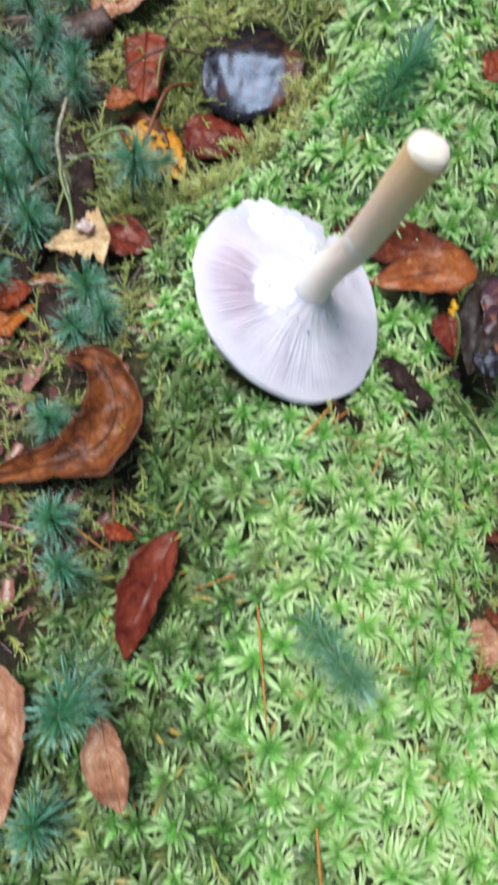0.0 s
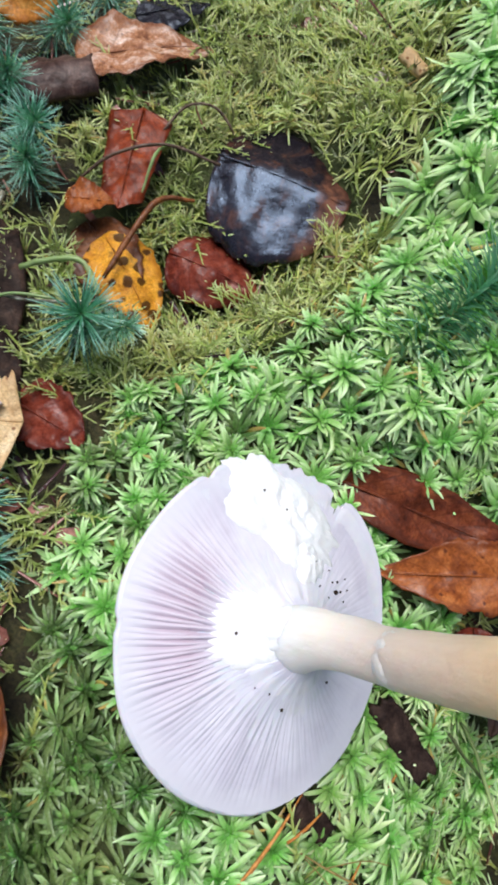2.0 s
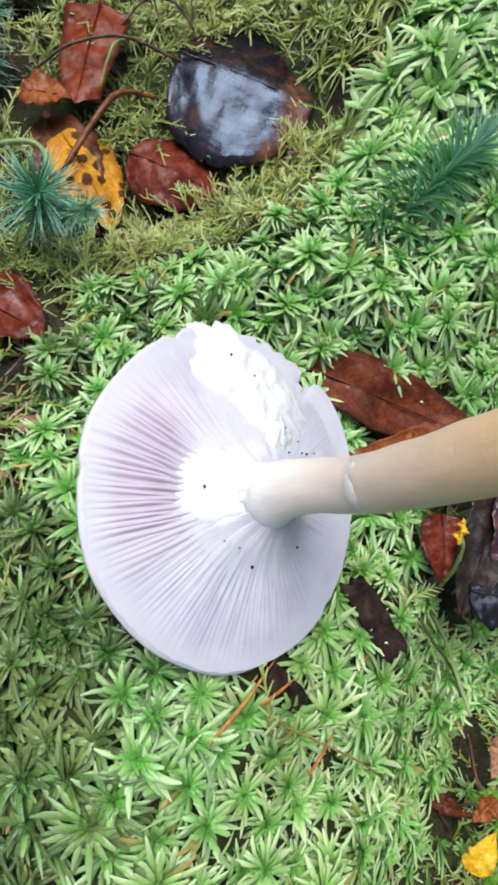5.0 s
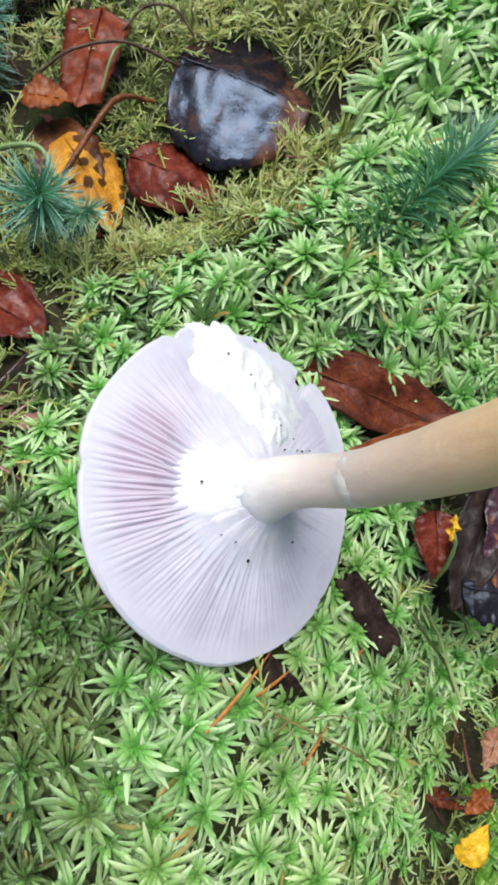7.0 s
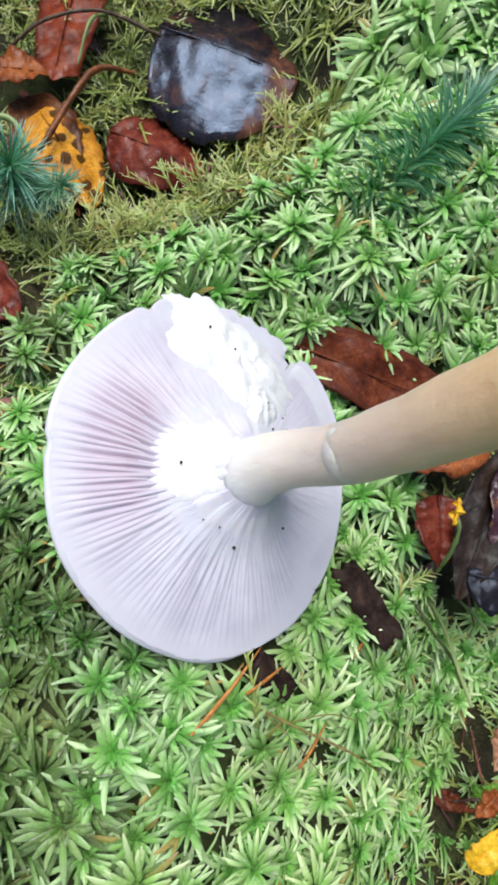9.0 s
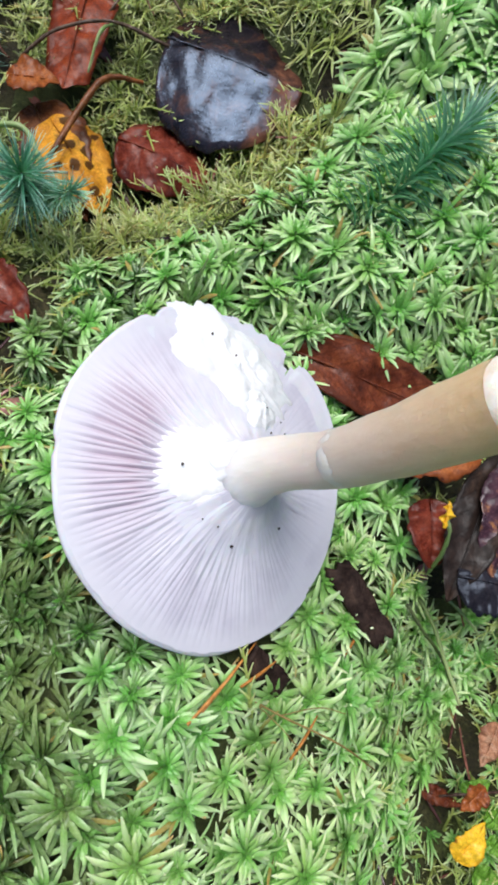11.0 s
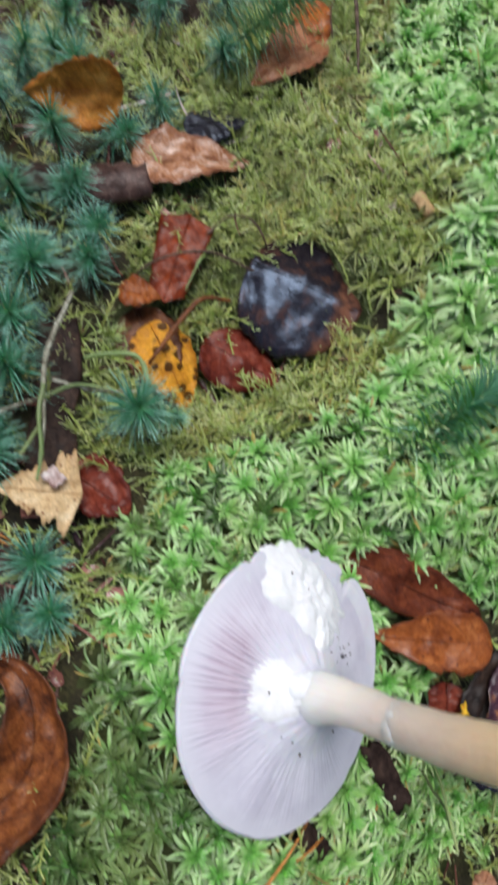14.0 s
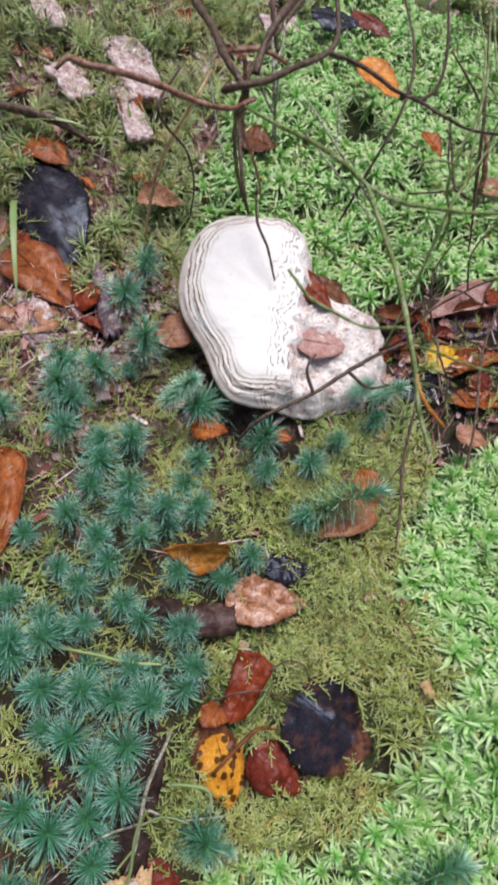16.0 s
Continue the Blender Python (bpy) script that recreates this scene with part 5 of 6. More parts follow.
def shoot(x, y, tip, lean=None, kind=None, size=None):
    """A shoot whose top stands at (x, y, tip) in cm."""
    k = random.choice((0, 0, 1, 2, 3)) if kind is None else kind
    ground = float(height(x, y)) - 0.5
    lx, ly = lean or (random.gauss(0, 9), random.gauss(0, 9))
    s = size or min(1.25, max(0.75, (tip - ground) / TALL[k]))
    turn = pose(0, 0, 0, -ly, lx, 0) @ pose(0, 0, 0, 0, 0, random.uniform(0, 360))
    off = turn @ (Vector((*BENDS[k], TALL[k])) * s)
    m = Matrix.Translation(cm(x - off.x, y - off.y, tip - off.z)) @ turn @ Matrix.Diagonal((s, s, s, 1))
    if not SHOOT_USED[k]:
        SHOOT_USED[k] = True
        SHOOTS[k].matrix_basis = m
    else:
        ob = copy_thing(SHOOTS[k], m)
        ob.matrix_basis = m


CLUMP_A = [(-20.9, 36.5), (-21.2, 38.2), (-18.1, 36.0), (-18.8, 37.6), (-21.3, 34.1), (-19.0, 33.6), (-16.6, 34.8), (-15.8, 37.3), (-20.1, 30.9), (-18.7, 30.5), (-15.7, 30.5), (-14.4, 30.2),
           (-21.4, 28.2), (-19.3, 28.0), (-20.2, 26.2), (-18.8, 26.8), (-13.6, 27.5), (-17.5, 24.6), (-15.6, 25.4), (-13.6, 25.6), (-11.8, 26.1), (-10.2, 27.8), (-12.0, 23.8), (-15.0, 23.0)]
CLUMP_B = [(-13.3, 22.4), (-15.5, 19.4), (-12.4, 20.2), (-11.4, 21.7), (-12.1, 30.7), (-10.3, 34.5), (-19.8, 25.5), (-11.2, 18.5), (-13.9, 19.1),
           (-10.8, 42.8), (-8.2, 44.8), (-7.3, 40.5), (-9.6, 36.8), (-9.5, 8.7), (-8.9, 4.4), (-8.5, 2.6), (-8.8, 12.9), (-7.4, 13.6), (-8.4, -6.3)]
CLUMP_C = [(-26.0, 55.0), (-25.8, 50.8), (-23.0, 48.4), (-27.1, 43.7), (-24.9, 44.4), (-25.0, 41.5), (-24.2, 39.0), (-17.4, 44.9), (-20.1, 40.7), (-21.7, 39.5), (-28.5, 38.5), (-26.4, 42.0),
           (-4.7, 50.6), (-11.9, 45.6), (-6.7, 47.7), (-11.7, 31.0), (-10.0, 28.9), (-17.0, 28.6), (-14.3, 16.2), (-12.8, 15.9), (-13.5, 33.6), (-17.6, 32.4), (-22.8, 31.8)]
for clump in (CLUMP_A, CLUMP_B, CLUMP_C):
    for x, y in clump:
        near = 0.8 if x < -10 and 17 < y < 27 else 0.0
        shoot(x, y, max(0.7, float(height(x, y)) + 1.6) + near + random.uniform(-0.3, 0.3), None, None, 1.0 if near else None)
fill = random.Random(5)
for k in range(24):
    x, y = fill.uniform(-24, -8), fill.uniform(15, 47)
    if y < 33 + (-x - 8) * 1.2 and float(clear_of_things(np.array([x]), np.array([y]), 0.6)[0]):
        shoot(x, y, float(height(x, y)) + fill.uniform(0.6, 1.5), None, fill.choice((1, 3, 0)), fill.uniform(0.7, 1.0))
shoot(6.7, 25.1, 3.2, (52, 43), 4, 1.45)
shoot(2.6, -1.6, 3.2, (46, -42), 4, 0.8)
shoot(-3.8, 43.6, 3.2, (50, 32), 4, 1.45)
shoot(-18.2, 45.4, 2.8, (22, 26), 4, 0.85)
shoot(-6.6, 51.4, 3.0, (14, -12), 4, 0.75)
shoot(-4.4, 52.4, 3.4, (24, 8), 4, 0.8)
shoot(-6.3, 21.2, 1.9, (20, -6), 0, 0.95)
shoot(-4.9, 21.4, 1.3, (62, 4), 4, 0.62)
shoot(-7.1, -2.6, 3.0, (5, -10), 2, 0.85)

build_bright_moss()
build_feather_moss()
build_fork_moss()

# ---- twigs, stems and needles ----
def twig(label, points, radii, mat=None, sides=7, name="twig", category="twig", forks=(), group=""):
    """A twig through points in cm, with side shoots as parts."""
    root = tagged(new(name), label, category, group)
    root.location = cm(*points[0])
    tube("main_stem", [cm(*p) - root.location for p in points], [r * CM for r in radii], mat or TWIGM, root, sides, 7, 0.5)
    for f in forks:
        tube("side_shoot", [cm(*p) - root.location for p in f], [radii[-1] * CM * (1.1 - 0.5 * i / len(f)) for i in range(len(f))], mat or TWIGM, root, 6, 6, 0.2)
    return root


twig("thin dark twig on litter", [(-47, 62, 0), (-44.4, 62.6, 0), (-39.4, 63.9, 0.2), (-35.7, 64.4, -0.5)], [0.35, 0.38, 0.36, 0.2])
twig("pale dead branch of a dwarf shrub", [(-25.6, 92, 6), (-26.1, 89.2, 5.5), (-26.4, 81.8, 5), (-26.4, 74.6, 4.6), (-24.1, 67.6, 4), (-21.6, 64.0, 2)], [0.16, 0.2, 0.22, 0.22, 0.2, 0.14], TWIGM)
twig("pale greenish straw twig standing in litter", [(-27.8, 58.6, -1.5), (-28.0, 59.3, 2), (-27.5, 59.0, 6), (-26.7, 58.8, 9), (-25.3, 57.2, 13), (-25.2, 59.2, 14)], [0.12, 0.15, 0.15, 0.14, 0.13, 0.08], L_TAN)
shrub = twig("bare bilberry shrub, dark branches and thin green shoots over the bracket", [(-21.0, 64.5, 0.3), (-22.6, 62.0, 6), (-22.9, 58.9, 12), (-22.2, 56.7, 15.6)], [0.15, 0.15, 0.16, 0.18], name="bilberry_shrub", category="shrub")
for name, mat, r, points in (
        ("dark_branch", TWIGM, (0.26, 0.26, 0.24, 0.22, 0.2, 0.16), [(-31.1, 68.5, 13.0), (-28.5, 64.5, 14.0), (-26.3, 61.4, 15.0), (-24.3, 58.0, 16.0), (-22.8, 56.7, 16.0), (-22.0, 56.6, 15.0), (-22.8, 58.7, 12.0)]),
        ("dark_branch", TWIGM, (0.22, 0.24, 0.22, 0.2, 0.19, 0.18, 0.15), [(-23.5, 56.5, 15.0), (-22.4, 56.3, 16.0), (-21.4, 57.8, 16.0), (-20.5, 60.1, 16.0), (-19.7, 61.9, 16.0), (-19.2, 63.6, 16.0), (-19.4, 65.7, 16.0), (-20.5, 68.2, 16.4), (-21.9, 71.4, 16.6)]),
        ("dark_branch", TWIGDARK, (0.15, 0.15, 0.14, 0.13, 0.12, 0.1), [(-19.1, 63.2, 16.0), (-17.8, 63.5, 16.0), (-16.1, 63.4, 16.0), (-14.4, 62.9, 16.0), (-12.8, 63.1, 16.0), (-11.1, 62.9, 16.0), (-9.0, 63.7, 15.6), (-6.2, 66.3, 15.0)]),
        ("dark_branch", TWIGDARK, (0.12, 0.12, 0.11, 0.1), [(-12.8, 63.1, 16.0), (-12.2, 64.8, 16.0), (-12.1, 67.3, 16.0), (-12.6, 70.4, 16.2), (-13.8, 75.4, 16.4)]),
        ("dark_branch", TWIGM, (0.24, 0.28, 0.26, 0.2), [(-22.9, 68.3, 17.0), (-22.6, 64.1, 17.0), (-22.6, 61.9, 17.0), (-22.6, 60.0, 16.5), (-22.2, 57.8, 16.0)]),
        ("dark_branch", TWIGPINK, (0.14, 0.16, 0.15, 0.13), [(-24.6, 58.8, 15.6), (-23.6, 59.3, 16.0), (-22.6, 60.2, 16.0), (-21.0, 60.1, 16.0)]),
        ("dark_branch", TWIGPINK, (0.14, 0.14, 0.13, 0.12, 0.1, 0.07), [(-23.4, 59.0, 16.0), (-22.7, 58.8, 14.0), (-22.5, 59.7, 11.0), (-21.8, 61.7, 8.0), (-20.9, 63.2, 5.0), (-20.3, 63.3, 3.5)]),
        ("dark_branch", TWIGDARK, (0.15, 0.14, 0.12), [(-24.8, 67.0, 16.0), (-23.1, 63.2, 16.0), (-21.9, 60.8, 16.0)]),
        ("dark_branch", TWIGPINK, (0.10, 0.16, 0.20, 0.20, 0.18, 0.15), [(-31.4, 51.6, 15.0), (-31.0, 52.2, 15.5), (-30.1, 52.4, 15.5), (-28.5, 53.1, 15.5), (-26.1, 53.7, 15.5), (-24.3, 53.9, 15.5), (-22.5, 54.6, 15.5), (-21.6, 56.6, 15.4)]),
        ("dark_branch", LICHEN, (0.08, 0.09, 0.08), [(-29.0, 70.7, 9.0), (-27.9, 68.5, 7.0), (-26.1, 66.8, 5.0), (-24.4, 65.5, 3.0)]),
        ("dark_branch", LICHEN, (0.09, 0.09, 0.07), [(-22.9, 69.5, 9.0), (-22.4, 69.2, 7.0), (-21.8, 69.4, 4.0)]),
        ("dark_branch", TWIGDARK, (0.07, 0.08, 0.08, 0.06), [(-26.8, 58.0, 14.0), (-26.2, 53.7, 14.0), (-24.9, 56.4, 10.0), (-24.5, 58.3, 6.0), (-24.4, 58.6, 3.0)]),
        ("green_shoot", GREENBARK, (0.08, 0.104, 0.104, 0.096, 0.096, 0.104, 0.096), [(-21.3, 53.3, 17.0), (-18.7, 50.4, 19.0), (-16.7, 47.6, 21.0), (-15.1, 45.9, 22.0), (-14.0, 45.4, 22.0), (-12.6, 45.4, 22.0), (-11.0, 47.4, 21.0), (-8.7, 51.2, 19.0), (-5.8, 55.6, 17.0)]),
        ("green_shoot", GREENBARK, (0.096, 0.104, 0.104, 0.096, 0.088, 0.08, 0.072, 0.04), [(-14.0, 45.4, 22.0), (-12.5, 43.1, 22.0), (-11.5, 41.5, 22.0), (-10.6, 39.6, 22.0), (-9.7, 38.2, 21.6), (-9.1, 37.2, 21.2), (-8.0, 36.1, 20.6)]),
        ("green_shoot", GREENBARK, (0.056, 0.064, 0.064, 0.056), [(-15.3, 40.4, 21.0), (-14.2, 39.3, 21.4), (-13.1, 39.0, 21.6), (-12.0, 38.7, 22.0), (-10.7, 39.5, 22.0)]),
        ("green_shoot", GREENBARK, (0.064, 0.056, 0.048, 0.04), [(-10.2, 39.1, 21.8), (-9.2, 39.7, 21.4), (-7.8, 40.4, 20.8), (-5.4, 41.6, 20.0)]),
        ("green_shoot", NEEDLEM, (0.08, 0.08, 0.07, 0.05), [(-9.7, 38.2, 21.6), (-9.2, 37.6, 21.4), (-8.6, 37.3, 21.2), (-7.9, 37.1, 21.0)]),
        ("green_shoot", LICHEN, (0.06, 0.06, 0.05), [(-18.3, 58.0, 14.0), (-15.7, 56.2, 14.0), (-13.7, 56.1, 13.0), (-12.1, 56.1, 12.0)])):
    rr = [r[min(i, len(r) - 1)] * CM for i in range(len(points))]
    tube(name, [cm(*p) - shrub.location for p in points], rr, mat, shrub, 7, 6, 0.35)
twig("thin green bilberry stem rising over bright moss", [(-6.0, 57.0, 0.5), (-7.2, 55.6, 8), (-8.1, 58.1, 13.5), (-7.8, 60.6, 14), (-7.8, 62.5, 14), (-8.3, 69.0, 14), (-9.3, 76.2, 14), (-11.7, 84.3, 14)], [0.1, 0.1, 0.1, 0.1, 0.1, 0.1, 0.09, 0.07], GREENBARK, name="bilberry_plant", category="plant",
     forks=[[(-7.8, 60.6, 14), (-6.9, 66.0, 14), (-6.4, 71.4, 14), (-6.9, 79.0, 14)], [(-8.3, 69.0, 14), (-5.5, 70.5, 13.6), (-2.6, 71.0, 13)], [(-7.8, 62.5, 14), (-9.6, 62.0, 14), (-11.5, 61.0, 13.4)]])
twig("thin dark upright twig over moss", [(-13.6, 68.0, 1.0), (-13.4, 68.6, 6.0), (-13.2, 72.4, 10), (-14.3, 80.3, 10), (-17.4, 87.8, 10)], [0.10, 0.12, 0.12, 0.12, 0.10])
tangle = twig("tangle of thin dark dead stems beside the bracket", [(-6.6, 56.4, 0.8), (-5.2, 57.5, 2.5), (-4.0, 60.6, 3.5), (-1.7, 64.1, 4.0), (1.3, 68.2, 4.0)], [0.11, 0.11, 0.10, 0.09, 0.06], TWIGDARK, name="dead_shrub", category="shrub")
for points in ([(-5.4, 59.7, 2.5), (-4.3, 61.9, 3.5), (-2.4, 63.6, 4.0), (0.4, 63.8, 3.4)], [(-3.7, 54.6, 0.3), (-3.2, 56.5, 2.0), (-5.0, 57.2, 2.5)], [(-4.0, 60.6, 3.5), (-3.0, 58.0, 3.6), (-0.8, 55.6, 2.8), (1.4, 55.0, 2.0)],
               [(-1.1, 68.3, 1.0), (-1.9, 69.5, 2.5), (-3.6, 73.4, 5.0), (-4.5, 76.3, 6.0), (-4.4, 82.6, 7.0)], [(-1.7, 64.1, 4.0), (-2.6, 67.0, 5.0), (-1.4, 71.0, 5.6), (0.6, 74.5, 6.0)], [(-5.7, 73.6, 5.0), (-3.6, 73.4, 5.0), (-1.6, 75.0, 5.0), (1.8, 76.2, 5.0)],
               [(-8.4, 80.8, 6.0), (-7.2, 76.0, 5.5), (-5.7, 73.6, 5.0)], [(-4.3, 61.9, 3.5), (-5.0, 64.0, 4.4), (-4.4, 67.0, 5.0)], [(-0.8, 55.6, 2.8), (-0.2, 53.0, 2.0), (-1.0, 50.8, 1.6)]):
    tube("side_shoot", [cm(*p) - tangle.location for p in points], [0.09 * CM * (1.0 - 0.4 * i / len(points)) for i in range(len(points))], TWIGDARK, tangle, 6, 6, 0.3)
twig("dark green upright bilberry stem beside the tangle", [(-4.5, 69.4, 0.8), (-5.6, 68.0, 6.0), (-7.4, 67.1, 9.0), (-8.0, 68.6, 11.0), (-7.9, 71.5, 12.0), (-8.3, 75.3, 13.0), (-9.9, 85.3, 13.0)], [0.12, 0.12, 0.12, 0.12, 0.12, 0.11, 0.09], GREENBARK, name="bilberry_plant", category="plant")
twig("dry straw-brown stem lying in bright moss", [(1.7, 7.9, 0.75), (3.4, 7.3, 1.0), (5.0, 6.8, 0.9), (6.2, 6.2, 0.4)], [0.025, 0.03, 0.028, 0.015], STRAW, name="dry_straw", category="straw", forks=[[(2.6, 7.6, 0.9), (3.6, 6.9, 1.0), (4.6, 6.0, 0.6)], [(3.4, 7.3, 1.0), (4.4, 7.6, 1.0), (5.2, 7.5, 0.7)]])
twig("dark forked twig lying over the bracket fungus", [(-13.6, 43.4, 1.5), (-12.7, 44.6, 4), (-10.4, 47.5, 4.6), (-8.8, 50.2, 5), (-7.3, 52.6, 5), (-5, 55.5, 5.2)], [0.10, 0.13, 0.15, 0.15, 0.14, 0.12], forks=[[(-10.4, 47.5, 4.6), (-11.5, 48.6, 5.2), (-11.4, 49.8, 5.6)], [(-8.8, 50.2, 5), (-7.0, 50.0, 4.6), (-5.6, 51.2, 4.4)]])
twig("thin dark twig touching the bracket", [(-20.4, 60, 7.2), (-19.3, 58.1, 6), (-17.7, 56.7, 5.4), (-16.2, 55.3, 4.2)], [0.08, 0.1, 0.1, 0.08])
twig("lichen-spotted thin twig with green shoots", [(-10.1, 25.4, 1.3), (-10.2, 22.8, 1.5), (-9.9, 21.2, 1.5), (-9.5, 19.8, 1.2), (-9.4, 18.6, 0.6)], [0.09, 0.11, 0.10, 0.08, 0.06], LICHEN,
     forks=[[(-9.8, 20.9, 1.4), (-11.5, 19.5, 1.3), (-12.9, 16.9, 0.8)], [(-9.7, 21.6, 1.4), (-8.0, 21.7, 1.2), (-5.5, 22.7, 0.4)]])
twig("green shoot hanging over the tan leaf", [(-9.9, 21.3, 1.6), (-9.75, 20.2, 1.5), (-9.3, 18.9, 1.2), (-9.2, 17.9, 0.9)], [0.09, 0.09, 0.08, 0.06], GREENSTEM, name="green_shoot", category="shoot", forks=[[(-9.6, 19.8, 1.4), (-10.0, 18.6, 1.1)], [(-9.8, 20.8, 1.5), (-8.8, 21.6, 1.5), (-7.4, 21.8, 1.4)]])
twig("thin yellow-green stem on moss", [(-18.2, 26.8, 0.5), (-15.9, 27.3, 0.7), (-13.9, 27.7, 0.6), (-12.0, 28.4, 0.2)], [0.09, 0.1, 0.1, 0.07], GREENSTEM, name="green_shoot", category="shoot")
twig("dark wiry leaf stalk", [(-8.3, 27.8, -0.2), (-7.2, 28.7, 0.3), (-5.4, 29.5, 0.4), (-3.3, 29.5, -0.1)], [0.06, 0.06, 0.06, 0.07], name="leaf_stalk", category="stalk")
twig("dark wiry leaf stalk", [(-5.8, 30.6, -0.2), (-5.0, 31.6, 0.3), (-3.9, 31.8, 0.3), (-3.0, 31.2, -0.2)], [0.06, 0.06, 0.05, 0.05], name="leaf_stalk", category="stalk")
twig("brown curved leaf stalk above the yellow leaf", [(-6.7, 24.2, -0.9), (-5.7, 26.6, -0.2), (-5.1, 27.5, -0.1), (-4.0, 27.9, -0.4)], [0.09, 0.13, 0.11, 0.07], L_BROWN, name="leaf_stalk", category="stalk")
twig("green shoot beside the yellow leaf", [(-9.0, 23.0, 0.8), (-8.2, 23.3, 1.0), (-7.0, 23.5, 1.1), (-6.3, 22.7, 0.6)], [0.1, 0.1, 0.1, 0.08], GREENSTEM, name="green_shoot", category="shoot")
twig("thin green grass stem", [(-5.4, 30.2, -0.2), (-5.7, 28.9, 0.4), (-6.0, 27.8, -0.4)], [0.05, 0.06, 0.04], GREENSTEM, name="green_shoot", category="shoot")
twig("small green sprout with a yellow tip", [(8.3, 11.8, -1.6), (8.2, 12.3, -0.4), (8.0, 12.8, 0.5), (7.7, 13.1, 0.9)], [0.06, 0.07, 0.06, 0.08], GREENSTEM, name="green_shoot", category="shoot")
twig("trailing green stem in moss", [(8.4, 11.3, -2.8), (9.2, 10.2, -3.0), (9.7, 9.2, -3.2), (10.4, 7.8, -3.4)], [0.07, 0.07, 0.07, 0.06], GREENSTEM, name="green_shoot", category="shoot")


def needle(a, b, label="orange dry conifer needle on moss"):
    mid = [(p + q) / 2 for p, q in zip(a, b)]
    mid[2] += 0.12
    ob = tube("pine_needle", [cm(*a), cm(*mid), cm(*b)], [0.0004, 0.0005, 0.0002], NEEDLEM, None, 5, 3, 0.0)
    tagged(ob, label, "needle", "fallen needles")


for a, b in (((1.0, 7.0, 2.2), (2.1, 8.4, 1.6)), ((1.3, 7.3, 2.1), (2.5, 9.0, 1.3)), ((2.2, 7.9, 1.6), (3.1, 8.6, 1.2)), ((5.6, 8.9, -1.2), (6.1, 9.8, -1.4)), ((-11.3, 15.9, 0.0), (-9.4, 15.5, -0.1)), ((-11.2, 16.1, 0.0), (-9.6, 15.7, 0.1)),
             ((-3.0, 1.6, 1.2), (0.0, 2.6, 1.3)), ((-0.7, 1.0, 1.4), (-0.4, -3.0, 1.5)), ((1.2, -6.0, 1.2), (1.3, -8.4, 1.2)), ((3.9, 6.2, 0.4), (4.6, 7.3, 0.1)), ((-8.8, 4.6, -0.6), (-6.9, 3.2, -0.6))):
    needle(a, b)


def chunk(label, a, b, width, thick, mat, name="bark_piece", category="bark", rolled=0.0):
    """A broken flake of bark or wood from a to b (cm)."""
    a, b = ((p[0], p[1], max(p[2], float(height(p[0], p[1])) + 0.05)) for p in (a, b))
    bm = bmesh.new()
    bmesh.ops.create_grid(bm, x_segments=10, y_segments=16, size=0.5)
    ext = bmesh.ops.extrude_face_region(bm, geom=bm.faces[:])
    for v in ext["geom"]:
        if isinstance(v, bmesh.types.BMVert):
            v.co.z -= 1.0
    ln = (Vector(b) - Vector(a)).length
    seed = random.uniform(0, 40)
    for v in bm.verts:
        x, y, z = v.co
        edge = 1 + 0.35 * noise.noise(Vector((y * 4, (x > 0) * 3.0, seed)))
        end = 1 + 0.16 * noise.noise(Vector((x * 5, (y > 0) * 3.0, seed + 5)))
        px, py = x * width * edge, y * ln * end
        pz = z * thick + 0.28 * thick * noise.noise(Vector((px * 3, py * 2, seed))) + rolled * width * (0.25 - x * x * 4 * 0.25)
        v.co = (px * CM, py * CM, pz * CM)
    bmesh.ops.recalc_face_normals(bm, faces=bm.faces)
    me = bpy.data.meshes.new(name)
    bm.to_mesh(me)
    bm.free()
    me.materials.append(mat)
    for p in me.polygons:
        p.use_smooth = True
    ob = tagged(new(name, me), label, category)
    d = Vector(b) - Vector(a)
    ob.matrix_world = Matrix.Translation((cm(*a) + cm(*b)) / 2) @ d.to_track_quat("Y", "Z").to_matrix().to_4x4()
    return ob


chunk("dark wet bark flake stuck in moss", (4.9, 11.4, -0.1), (6.7, 9.5, -0.8), 0.85, 0.3, BARKM)
chunk("dark bark flake under the mushroom", (2.4, 8.6, 0.2), (3.5, 7.9, 0.1), 0.7, 0.3, BARKM)
chunk("dark wet bark chunk on the ground", (-11.7, 14.2, -0.6), (-8.1, 14.8, -0.6), 2.4, 0.5, BARKM)
chunk("curled strip of brown bark", (-11.8, 31.2, 0.0), (-8.9, 32.6, 0.0), 2.0, 0.2, BARKROLL, rolled=0.9)
chunk("small curled strip of brown bark", (-14.2, 31.0, -0.2), (-12.2, 31.8, -0.2), 1.4, 0.2, BARKM, rolled=0.8)
chunk("pale torn dry flake on moss", (3.5, 32.8, 2.6), (2.7, 33.5, 2.9), 0.7, 0.15, L_TAN, rolled=0.9)
chunk("whitish decayed wood flake", (-42.8, 71.0, -0.2), (-39.0, 68.8, -0.2), 2.6, 0.5, WOODM, "wood_piece", "wood")
chunk("pinkish decayed wood strip", (-37.0, 72.0, 0.0), (-32.6, 67.2, -0.1), 2.2, 0.5, WOODM, "wood_piece", "wood")
chunk("black rotten wood sliver under the twig", (-10.9, 25.4, -0.9), (-9.2, 18.4, -1.0), 1.9, 0.4, BARKM, "wood_piece", "wood")
chunk("black rotten wood sliver among haircap", (-16.4, 25.0, -0.9), (-13.6, 19.4, -0.9), 1.7, 0.4, BARKM, "wood_piece", "wood")
